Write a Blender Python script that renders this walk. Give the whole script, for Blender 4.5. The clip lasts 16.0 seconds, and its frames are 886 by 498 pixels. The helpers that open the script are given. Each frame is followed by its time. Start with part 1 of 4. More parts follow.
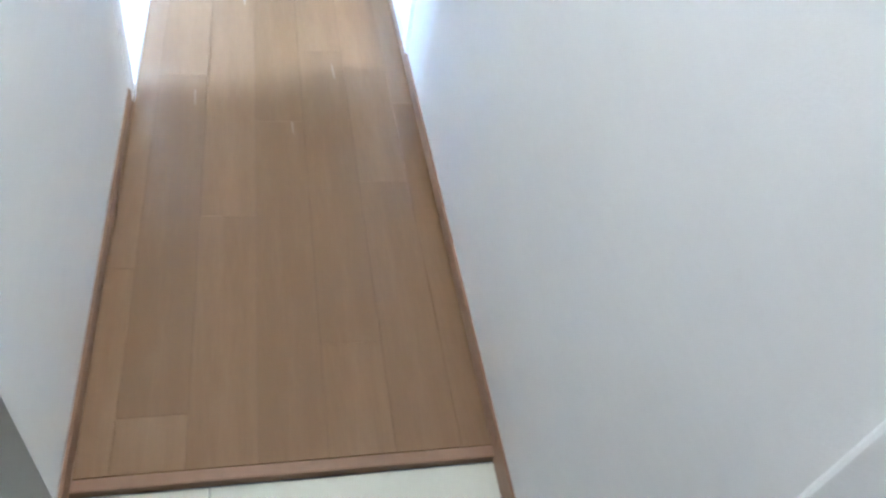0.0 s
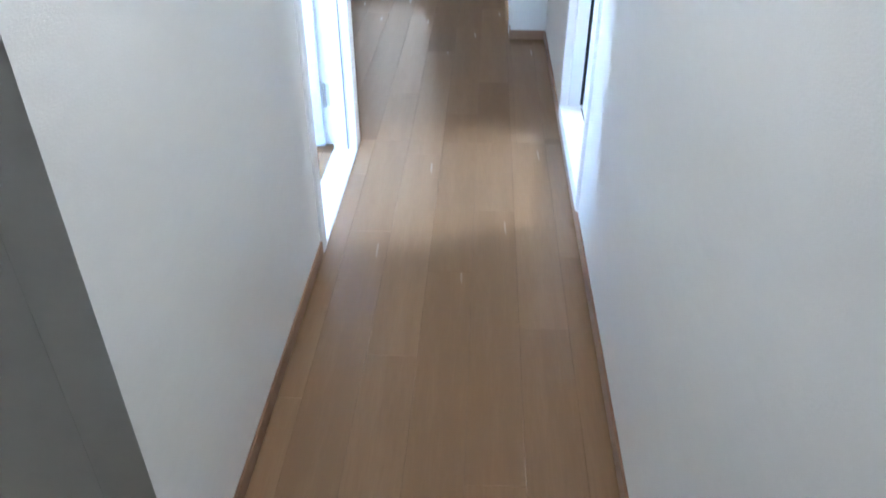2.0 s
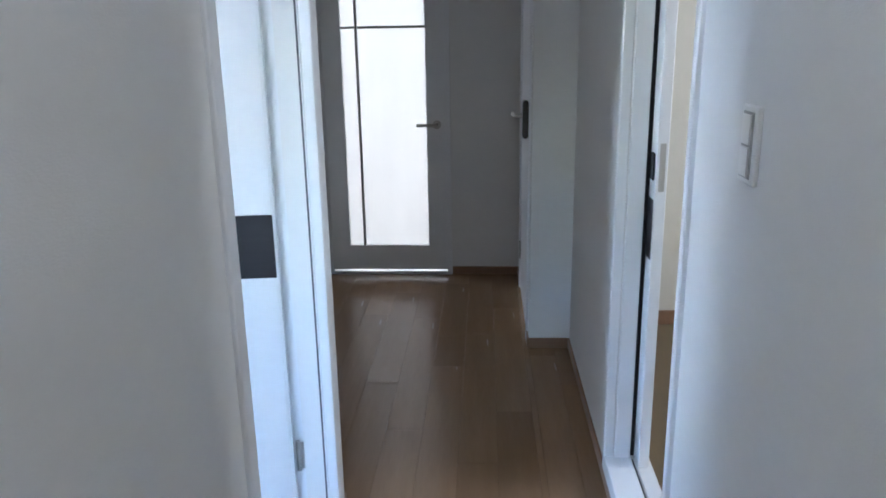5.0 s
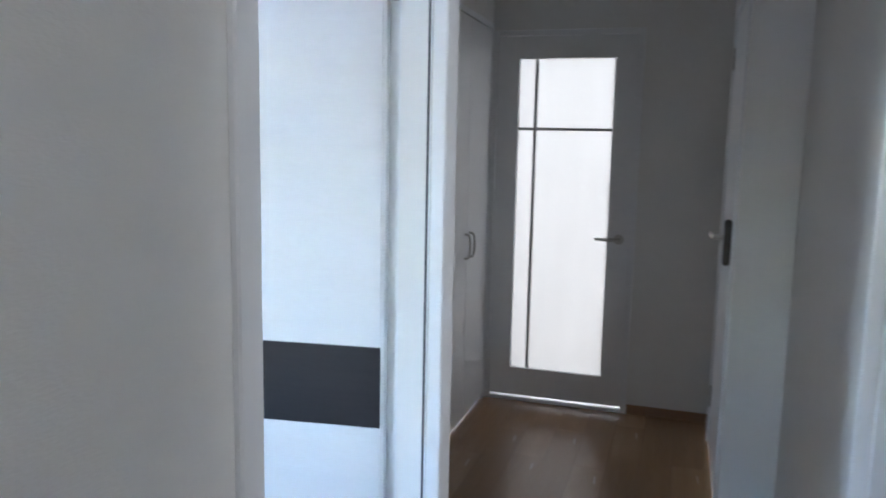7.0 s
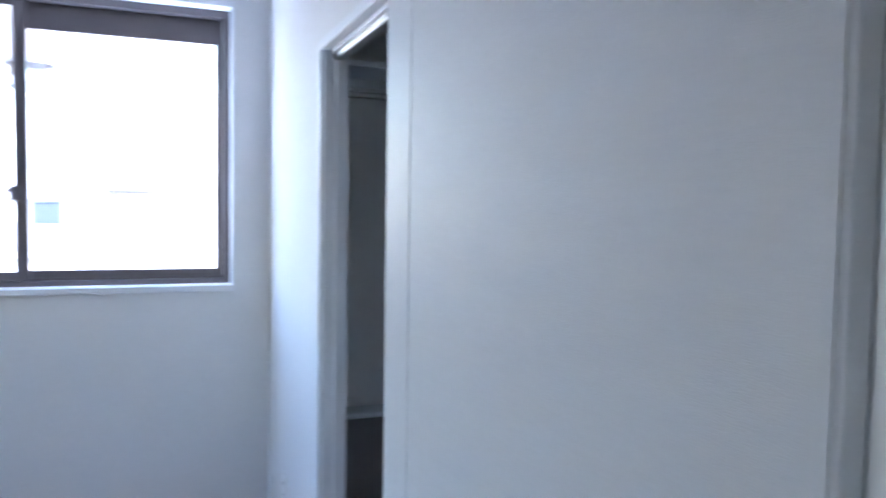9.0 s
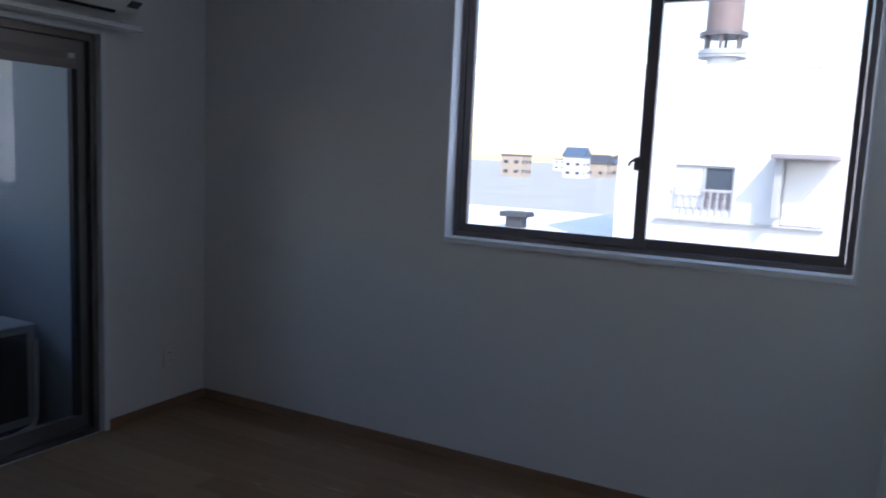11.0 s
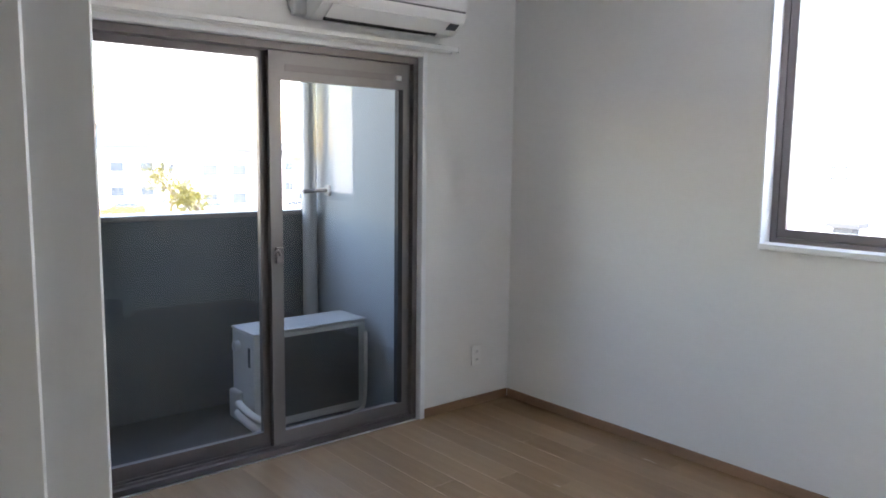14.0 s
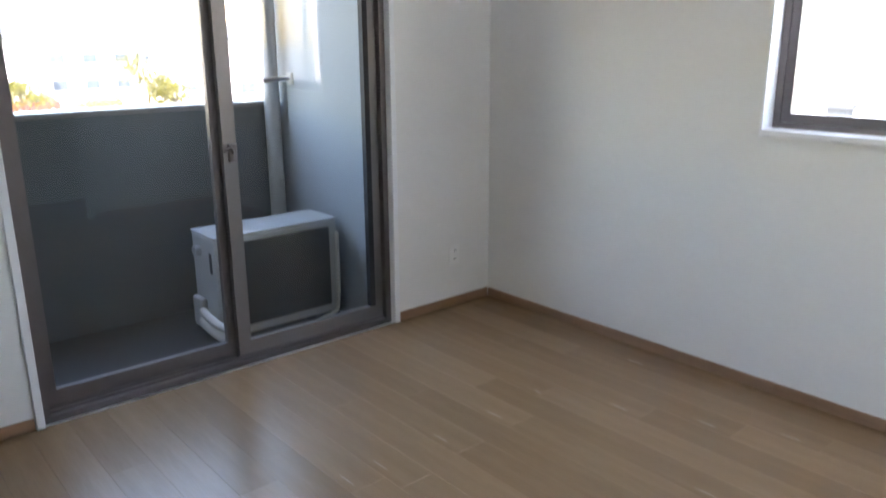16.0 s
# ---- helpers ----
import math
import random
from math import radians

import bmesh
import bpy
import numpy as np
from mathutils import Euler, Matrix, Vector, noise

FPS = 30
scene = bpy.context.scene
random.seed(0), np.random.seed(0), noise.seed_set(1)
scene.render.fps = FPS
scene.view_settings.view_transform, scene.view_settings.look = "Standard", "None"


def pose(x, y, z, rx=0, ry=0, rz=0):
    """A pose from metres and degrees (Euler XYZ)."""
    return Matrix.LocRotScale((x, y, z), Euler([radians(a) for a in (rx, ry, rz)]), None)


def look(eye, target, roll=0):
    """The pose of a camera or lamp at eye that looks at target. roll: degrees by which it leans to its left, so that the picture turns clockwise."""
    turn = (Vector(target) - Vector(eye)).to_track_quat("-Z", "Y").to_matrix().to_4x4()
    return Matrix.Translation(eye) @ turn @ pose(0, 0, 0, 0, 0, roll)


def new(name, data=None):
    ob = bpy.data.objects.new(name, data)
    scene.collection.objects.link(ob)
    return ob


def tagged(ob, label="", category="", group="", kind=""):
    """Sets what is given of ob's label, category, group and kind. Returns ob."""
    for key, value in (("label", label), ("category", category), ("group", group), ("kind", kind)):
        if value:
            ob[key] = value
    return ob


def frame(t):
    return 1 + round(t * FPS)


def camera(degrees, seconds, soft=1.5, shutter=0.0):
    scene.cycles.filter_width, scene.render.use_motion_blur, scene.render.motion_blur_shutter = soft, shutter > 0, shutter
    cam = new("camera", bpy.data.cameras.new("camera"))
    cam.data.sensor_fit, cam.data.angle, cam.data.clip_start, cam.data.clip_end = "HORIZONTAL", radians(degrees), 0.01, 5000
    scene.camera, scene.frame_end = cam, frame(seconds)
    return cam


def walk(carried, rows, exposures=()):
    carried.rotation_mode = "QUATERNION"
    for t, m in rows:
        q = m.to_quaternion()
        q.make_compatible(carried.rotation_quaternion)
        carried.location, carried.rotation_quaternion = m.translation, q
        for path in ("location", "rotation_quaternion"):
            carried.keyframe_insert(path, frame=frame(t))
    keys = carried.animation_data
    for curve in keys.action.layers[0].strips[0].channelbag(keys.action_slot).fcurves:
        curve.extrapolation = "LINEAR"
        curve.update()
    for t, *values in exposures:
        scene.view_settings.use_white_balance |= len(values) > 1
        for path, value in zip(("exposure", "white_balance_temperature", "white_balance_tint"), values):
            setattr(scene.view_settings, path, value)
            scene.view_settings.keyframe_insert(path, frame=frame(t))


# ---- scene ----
LENS = 60.95
cam = camera(LENS, 16.0, soft=1.7, shutter=0.35)
# seconds, eye (x, y, z), (pitch, yaw, roll)
PATH = [
    (0, (-0.079, -0.731, 1.463), (-46.24, -19.26, -12.93)),
    (0.5, (-0.045, -0.767, 1.412), (-42.68, -8.00, -4.00)),
    (1, (-0.072, -0.792, 1.417), (-41.65, -4.92, -5.30)),
    (1.5, (-0.033, -0.803, 1.495), (-40.59, -0.17, -1.25)),
    (2, (0.051, -0.825, 1.427), (-34.41, 3.10, 0.00)),
    (2.5, (0.066, -0.807, 1.409), (-27.93, 6.88, 2.25)),
    (3, (0.057, -0.682, 1.425), (-23.60, 9.66, 1.96)),
    (3.5, (0.028, -0.461, 1.441), (-21.08, 6.87, 3.16)),
    (4, (0.005, -0.253, 1.430), (-19.88, 3.96, 1.80)),
    (4.2, (-0.018, -0.159, 1.445), (-18.63, 3.27, 1.07)),
    (6.3, (0.024, 0.078, 1.465), (-13.79, 5.51, 1.18)),
    (6.5, (0.000, 0.196, 1.449), (-12.79, 7.40, 1.01)),
    (7, (0.009, 0.490, 1.437), (-7.95, 17.55, -1.17)),
    (7.5, (0.027, 0.760, 1.422), (-7.06, 24.44, 0.14)),
    (8, (-0.018, 1.042, 1.414), (-6.40, 37.15, -0.25)),
    (8.2, (-0.067, 1.163, 1.401), (-5.60, 40.65, -0.92)),
    (8.5, (-0.118, 1.382, 1.427), (-4.34, 52.76, -0.50)),
    (8.7, (-0.149, 1.427, 1.450), (-3.87, 57.54, -0.69)),
    (9, (-0.183, 1.496, 1.467), (-3.15, 68.86, -0.89)),
    (9.5, (-0.240, 1.638, 1.449), (-1.60, 84.63, -1.28)),
    (10, (-0.302, 1.667, 1.450), (-0.04, 96.84, -3.21)),
    (10.2, (-0.359, 1.703, 1.507), (-1.82, 101.94, -3.57)),
    (12.5, (-0.452, 1.757, 1.484), (-9.12, 132.13, -0.01)),
    (13, (-0.439, 1.737, 1.467), (-9.27, 135.90, -0.00)),
    (13.5, (-0.410, 1.755, 1.457), (-8.14, 138.95, -0.79)),
    (14, (-0.419, 1.738, 1.471), (-6.93, 140.11, -0.69)),
    (14.5, (-0.415, 1.749, 1.463), (-4.20, 140.05, -0.59)),
    (15, (-0.423, 1.745, 1.466), (-1.37, 140.16, -0.22)),
    (15.5, (-0.499, 1.681, 1.445), (-6.37, 139.30, -0.24)),
    (16, (-0.676, 1.554, 1.454), (-15.36, 139.24, 0.34)),
]
EXPOSURES = [
    (0, 6.9, 5000, 14), (0.5, 6.8, 5000, 13), (1.0, 6.6, 5000, 13), (1.5, 6.45, 5000, 14), (2.2, 6.35, 5050, 15), (3, 5.8, 5100, 16), (4, 5.3, 5100, 18), (6.3, 5.05, 5250, 18), (7, 4.95, 5300, 19), (7.5, 4.7, 5350, 21), (8, 4.55, 5350, 22), (8.5, 4.1, 5300, 25), (9, 3.65, 5350, 25),
    (9.5, 2.7, 5400, 25), (9.8, 2.1, 5400, 25), (10.2, 1.4, 5400, 26), (12.3, 2.45, 6400, 22), (12.6, 2.85, 6450, 22), (13.3, 3.75, 6600, 23), (14.2, 3.85, 6700, 23), (15, 3.8, 6700, 23), (16, 4.1, 6750, 22)]
walk(cam, [(t, pose(*e, 90 + a[0], 0, a[1]) @ pose(0, 0, 0, 0, 0, -a[2])) for t, e, a in PATH], EXPOSURES)

# ---- world, sun and large lights ----
world = bpy.data.worlds.new("sky")
scene.world = world
world.use_nodes = True
wn = world.node_tree.nodes
sky = wn.new("ShaderNodeTexSky")
sky.sky_type, sky.sun_disc = "NISHITA", False
sky.sun_elevation, sky.sun_rotation = radians(42), radians(50)
sky.air_density, sky.dust_density, sky.ozone_density = 1.6, 1.0, 1.0
world.node_tree.links.new(sky.outputs[0], wn["Background"].inputs[0])
wn["Background"].inputs[1].default_value = 0.15

sun = new("sun", bpy.data.lights.new("sun", "SUN"))
sun.data.energy, sun.data.angle, sun.data.color = 2.2, radians(0.5), (1.0, 0.95, 0.87)
sun.matrix_world = look((0, 0, 0), (-math.sin(radians(50)) * math.cos(radians(42)), -math.cos(radians(50)) * math.cos(radians(42)), -math.sin(radians(42))))


def area(name, eye, target, w, h, power, colour=(1, 1, 1)):
    """A rectangular lamp that stands in for daylight."""
    lamp = bpy.data.lights.new(name, "AREA")
    lamp.shape, lamp.size, lamp.size_y, lamp.energy, lamp.color = "RECTANGLE", w, h, power, colour
    ob = new(name, lamp)
    ob.matrix_world = look(eye, target)
    ob.visible_camera = ob.visible_glossy = True
    return ob


SKY = (0.74, 0.87, 1.0)
# Fill lamps hidden above and below the west window, added to brighten the bedroom.
area("fill_above_west_window", (-3.98, 0.95, 2.66), (-1.5, 0.95, 2.0), 1.8, 0.6, 2.0, SKY)
area("fill_below_west_window", (-4.02, 0.95, 0.62), (-1.5, 0.95, 1.6), 1.8, 0.5, 17, SKY)
# Unseen lamps inside the closed living room and washroom brighten them from within.
area("daylight_living_room", (-0.6, 7.2, 1.4), (-0.6, 4, 1.2), 1.6, 1.9, 2.05, (1.0, 0.97, 0.80))
area("fill_washroom", (1.9, 1.9, 1.7), (0.4, 2.2, 1.0), 0.5, 0.6, 0.55, (1.0, 0.95, 0.80))
# Added fill lamp for the hall; its ceiling fitting is unseen.
HALL_FILL = (-0.03, 0.0, 2.447)
lamp = bpy.data.lights.new("hall_fill", "AREA")
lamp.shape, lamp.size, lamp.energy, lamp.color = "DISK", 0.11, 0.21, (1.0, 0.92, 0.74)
new("hall_fill_beam", lamp).location = (HALL_FILL[0], HALL_FILL[1], 2.432)

# ---- plan ----
XL, XR = -0.463, 0.40            # hall walls
XI = -0.552                      # room face of the hall wall
YJN, YJF = 1.255, 1.957          # bedroom doorway
YN, YN2 = 1.993, 2.060           # bedroom north wall, both faces
YE = 4.565                       # end wall of the hall
XC = -1.017                      # cupboard doors beside the end door
XB, YB = 0.205, 3.379            # projecting wall by the end door
XW = -3.657                      # bedroom west wall
YS = -1.500                      # bedroom south wall
ZH, ZC = 2.45, 2.72              # ceilings of hall and bedroom
BASE = 0.052


# ---- materials ----
def mat(name, base, rough=0.5, metal=0.0, var=0.06, scale=6.0, bump=0.0, bscale=300.0, second=None, rand=0.0, spec=0.5, stretch=(1, 1, 1), coat=0.0, detail=6, rvar=0.06):
    m = bpy.data.materials.new(name)
    m.use_nodes = True
    n, l = m.node_tree.nodes, m.node_tree.links
    b = n["Principled BSDF"]
    b.inputs["Roughness"].default_value, b.inputs["Metallic"].default_value = rough, metal
    b.inputs["Specular IOR Level"].default_value = spec
    b.inputs["Coat Weight"].default_value = coat
    tc = n.new("ShaderNodeTexCoord")
    mp = n.new("ShaderNodeMapping")
    mp.inputs["Scale"].default_value = stretch
    l.new(tc.outputs["Object"], mp.inputs[0])
    a = n.new("ShaderNodeTexNoise")
    a.inputs["Scale"].default_value, a.inputs["Detail"].default_value = scale, detail
    l.new(mp.outputs[0], a.inputs["Vector"])
    f = n.new("ShaderNodeTexNoise")
    f.inputs["Scale"].default_value, f.inputs["Detail"].default_value = scale * 9, 3
    l.new(mp.outputs[0], f.inputs["Vector"])
    add = n.new("ShaderNodeMath")
    add.operation = "MULTIPLY_ADD"
    add.inputs[1].default_value = 0.4
    l.new(f.outputs[0], add.inputs[0])
    half = n.new("ShaderNodeMath")
    half.operation = "MULTIPLY"
    half.inputs[1].default_value = 0.6
    l.new(a.outputs[0], half.inputs[0])
    l.new(half.outputs[0], add.inputs[2])
    fac = add.outputs[0]
    if rand:
        oi = n.new("ShaderNodeObjectInfo")
        mr = n.new("ShaderNodeMath")
        mr.operation = "MULTIPLY_ADD"
        mr.inputs[1].default_value = rand
        l.new(oi.outputs["Random"], mr.inputs[0])
        sub = n.new("ShaderNodeMath")
        sub.operation = "SUBTRACT"
        sub.inputs[1].default_value = rand / 2
        l.new(fac, sub.inputs[0])
        l.new(sub.outputs[0], mr.inputs[2])
        fac = mr.outputs[0]
    ramp = n.new("ShaderNodeMapRange")
    ramp.inputs["From Min"].default_value, ramp.inputs["From Max"].default_value = 0.25, 0.75
    l.new(fac, ramp.inputs["Value"])
    mix = n.new("ShaderNodeMix")
    mix.data_type = "RGBA"
    lo = second or tuple(c * (1 - var) for c in base)
    hi = base if second else tuple(min(1, c * (1 + var)) for c in base)
    mix.inputs["A"].default_value, mix.inputs["B"].default_value = (*lo, 1), (*hi, 1)
    l.new(ramp.outputs[0], mix.inputs["Factor"])
    l.new(mix.outputs["Result"], b.inputs["Base Color"])
    rr = n.new("ShaderNodeMapRange")
    rr.inputs["To Min"].default_value, rr.inputs["To Max"].default_value = max(0.02, rough - rvar), min(1, rough + rvar)
    l.new(a.outputs[0], rr.inputs["Value"])
    l.new(rr.outputs[0], b.inputs["Roughness"])
    if bump:
        t = n.new("ShaderNodeTexNoise")
        t.inputs["Scale"].default_value, t.inputs["Detail"].default_value = bscale, 2
        l.new(mp.outputs[0], t.inputs["Vector"])
        bp = n.new("ShaderNodeBump")
        bp.inputs["Strength"].default_value, bp.inputs["Distance"].default_value = bump, 0.002
        l.new(t.outputs[0], bp.inputs["Height"])
        l.new(bp.outputs[0], b.inputs["Normal"])
    return m


M = {}
M["paper"] = mat("woven white wallpaper", (0.80, 0.795, 0.775), 0.85, var=0.025, scale=2.5, bump=0.22, bscale=140, stretch=(1, 1, 2.6), spec=0.25)
M["ceiling"] = mat("white ceiling paper", (0.78, 0.78, 0.77), 0.9, var=0.03, scale=3, bump=0.3, bscale=120, spec=0.2)
M["cream"] = mat("cream wallpaper", (0.74, 0.71, 0.62), 0.85, var=0.03, scale=3, bump=0.4, bscale=120, spec=0.25)
M["plank"] = mat("light oak floor board", (0.292, 0.183, 0.099), 0.27, scale=1.3, second=(0.230, 0.140, 0.071), rand=0.45, bump=0.03, bscale=60, stretch=(16, 1.0, 16), spec=0.45, detail=3, rvar=0.01)
M["subfloor"] = mat("floor joint", (0.22, 0.15, 0.095), 0.8, var=0.1)
M["skirt"] = mat("brown wooden skirting", (0.34, 0.205, 0.12), 0.45, scale=5, second=(0.25, 0.145, 0.085), bump=0.1, bscale=80, stretch=(1, 1, 8))
M["washfloor"] = mat("olive brown vinyl floor", (0.16, 0.115, 0.06), 0.5, scale=5, second=(0.12, 0.085, 0.045), stretch=(8, 1, 1))
M["paint"] = mat("white painted trim", (0.82, 0.83, 0.84), 0.38, var=0.02, scale=4)
M["leaf"] = mat("white woodgrain door face", (0.80, 0.81, 0.82), 0.42, var=0.035, scale=3, bump=0.25, bscale=120, stretch=(1, 1, 6))
M["band"] = mat("dark wood veneer", (0.022, 0.017, 0.020), 0.42, scale=4, second=(0.010, 0.008, 0.010), stretch=(1, 1, 18))
M["steel"] = mat("brushed steel", (0.55, 0.54, 0.52), 0.32, 1.0, var=0.06, scale=20)
M["gasket"] = mat("dark grey rubber gasket", (0.10, 0.10, 0.11), 0.7, var=0.1)
M["black"] = mat("black for gaps and dark parts", (0.015, 0.015, 0.017), 0.7, var=0.1)
M["bronze"] = mat("bronze anodised aluminium", (0.17, 0.15, 0.148), 0.42, 0.55, var=0.08, scale=8)
M["bronzelight"] = mat("pale bronze aluminium", (0.20, 0.185, 0.18), 0.42, 0.5, var=0.06, scale=8)
# Darker than the end wall: the parapet's shade is put into this grey.
M["concrete"] = mat("balcony render darkened for shade", (0.118, 0.13, 0.138), 0.85, scale=3, second=(0.09, 0.10, 0.108), bump=0.5, bscale=120)
# Lighter grey: the sky light on the end wall is put into the colour.
M["render"] = mat("wall render lightened for sky light", (0.30, 0.325, 0.34), 0.85, scale=3, second=(0.25, 0.272, 0.287), bump=0.5, bscale=120)
# White niche wall greyed: its shade is put into the colour.
M["nicheshade"] = mat("niche wall with shade in its grey", (0.44, 0.43, 0.41), 0.6, scale=5, second=(0.38, 0.37, 0.355))
# The balcony's shade is put into this near-black floor colour.
M["balfloor"] = mat("balcony floor sheet darkened for shade", (0.052, 0.053, 0.054), 0.85, scale=5, second=(0.044, 0.045, 0.046), bump=0.3, bscale=200)
M["plastic"] = mat("white plastic", (0.83, 0.83, 0.81), 0.35, var=0.02, scale=5)
M["gloss"] = mat("glossy white plastic", (0.84, 0.84, 0.83), 0.14, var=0.01, scale=5)
M["plasticgrey"] = mat("ivory grey plastic", (0.40, 0.40, 0.39), 0.5, var=0.04, scale=6)
M["darkgrille"] = mat("dark louvre", (0.045, 0.048, 0.052), 0.6, var=0.15)
M["tile"] = mat("cream entrance tile", (0.70, 0.69, 0.58), 0.42, scale=6, second=(0.64, 0.63, 0.52), rand=0.2, bump=0.15, bscale=150)
M["grout"] = mat("grey grout", (0.38, 0.37, 0.33), 0.9, var=0.1)
M["doorframe"] = mat("dark brown steel door frame", (0.055, 0.045, 0.04), 0.45, 0.3, var=0.1)
M["panelgrey"] = mat("grey brown closet panel", (0.30, 0.27, 0.27), 0.6, scale=5, second=(0.25, 0.225, 0.225))
M["asphalt"] = mat("asphalt", (0.06, 0.06, 0.062), 0.9, scale=0.4, second=(0.045, 0.045, 0.047), bump=0.3, bscale=40)
M["ground"] = mat("town ground", (0.40, 0.39, 0.37), 0.9, scale=0.15, second=(0.28, 0.27, 0.25))
M["facade"] = mat("white facade render", (0.78, 0.77, 0.74), 0.8, scale=0.6, second=(0.68, 0.67, 0.64), bump=0.2, bscale=30)
M["townwall"] = mat("pale grey house siding", (0.68, 0.675, 0.66), 0.8, scale=0.6, second=(0.58, 0.575, 0.56), bump=0.2, bscale=30)
M["facadewarm"] = mat("cream facade siding", (0.42, 0.35, 0.26), 0.8, scale=0.6, second=(0.34, 0.28, 0.21), bump=0.2, bscale=30)
M["rooftile"] = mat("grey roof tiles", (0.085, 0.09, 0.10), 0.7, scale=1.5, second=(0.055, 0.058, 0.065), stretch=(1, 1, 6))
M["roofblue"] = mat("slate blue roof", (0.09, 0.13, 0.18), 0.6, scale=1.5, second=(0.06, 0.09, 0.13))
M["roofred"] = mat("red brown roof", (0.34, 0.13, 0.09), 0.7, scale=1.5, second=(0.26, 0.10, 0.07))
M["winglass"] = mat("dark window glass", (0.06, 0.075, 0.09), 0.12, var=0.2, scale=1, spec=0.6)
M["leafgreen"] = mat("yellow green leaves", (0.20, 0.17, 0.025), 0.7, scale=3, second=(0.09, 0.095, 0.015))
M["bark"] = mat("bark", (0.10, 0.075, 0.055), 0.9, scale=4, second=(0.06, 0.045, 0.035))
M["rust"] = mat("brown painted steel", (0.24, 0.18, 0.16), 0.6, scale=2, second=(0.17, 0.125, 0.11))
M["carwhite"] = mat("white car paint", (0.7, 0.7, 0.7), 0.25, var=0.02, coat=0.5)
M["tyre"] = mat("black rubber", (0.02, 0.02, 0.02), 0.8, var=0.1)
M["hose"] = mat("ivory pipe wrap", (0.62, 0.60, 0.55), 0.6, scale=12, second=(0.52, 0.50, 0.46))


def glass(name, tint=(1, 1, 1), frosted=False):
    m = bpy.data.materials.new(name)
    m.use_nodes = True
    n, l = m.node_tree.nodes, m.node_tree.links
    out = n["Material Output"]
    n.remove(n["Principled BSDF"])
    g = n.new("ShaderNodeBsdfGlossy")
    mix = n.new("ShaderNodeMixShader")
    if frosted:
        a = n.new("ShaderNodeBsdfTranslucent")
        cloud = n.new("ShaderNodeTexNoise")
        cloud.inputs["Scale"].default_value = 2.5
        mr = n.new("ShaderNodeMapRange")
        mr.inputs["To Min"].default_value, mr.inputs["To Max"].default_value = 0.86, 0.98
        l.new(cloud.outputs[0], mr.inputs["Value"])
        l.new(mr.outputs[0], a.inputs[0])
        g.inputs["Roughness"].default_value = 0.25
        mix.inputs[0].default_value = 0.06
    else:
        a = n.new("ShaderNodeBsdfTransparent")
        a.inputs[0].default_value = (*tint, 1)
        g.inputs["Roughness"].default_value = 0.0
        # gloss grows towards grazing angles: 0.04 + 0.96 (1 - cos)^5
        lw = n.new("ShaderNodeLayerWeight")
        lw.inputs["Blend"].default_value = 0.5
        pw = n.new("ShaderNodeMath")
        pw.operation = "POWER"
        pw.inputs[1].default_value = 5.0
        ma = n.new("ShaderNodeMath")
        ma.operation = "MULTIPLY_ADD"
        ma.inputs[1].default_value, ma.inputs[2].default_value = 0.96, 0.04
        l.new(lw.outputs["Facing"], pw.inputs[0])
        l.new(pw.outputs[0], ma.inputs[0])
        l.new(ma.outputs[0], mix.inputs[0])
    l.new(a.outputs[0], mix.inputs[1])
    l.new(g.outputs[0], mix.inputs[2])
    l.new(mix.outputs[0], out.inputs[0])
    return m


M["glass"] = glass("clear window glass", (0.94, 0.955, 0.95))
M["frost"] = glass("frosted door glass", frosted=True)


# ---- mesh helpers ----
def box(bm, a, b, bevel=0.0, seg=1):
    """A box between two corners, added to bm, with bevelled edges."""
    lo = [min(p, q) for p, q in zip(a, b)]
    hi = [max(p, q) for p, q in zip(a, b)]
    made = bmesh.ops.create_cube(bm, size=1.0)["verts"]
    for v in made:
        v.co = Vector([(h + g) / 2 + c * (h - g) for g, h, c in zip(lo, hi, v.co)])
    if bevel:
        edges = list({e for v in made for e in v.link_edges})
        bmesh.ops.bevel(bm, geom=edges, offset=min(bevel, 0.45 * min(h - g for g, h in zip(lo, hi))), segments=seg, affect="EDGES", profile=0.5)
    return bm


def B(*boxes, bevel=0.0, seg=1):
    bm = bmesh.new()
    for a, b in boxes:
        box(bm, a, b, bevel, seg)
    return bm


def cyl(bm, p, q, r, r2=None, n=16):
    """A capped, tapered cylinder from p to q."""
    p, q = Vector(p), Vector(q)
    made = bmesh.ops.create_cone(bm, cap_ends=True, segments=n, radius1=r, radius2=r if r2 is None else r2, depth=(q - p).length)["verts"]
    m = Matrix.Translation((p + q) / 2) @ (q - p).to_track_quat("Z", "Y").to_matrix().to_4x4()
    bmesh.ops.transform(bm, matrix=m, verts=made)
    return bm


def C(*rods, n=16):
    bm = bmesh.new()
    for p, q, r in rods:
        cyl(bm, p, q, r, n=n)
    return bm


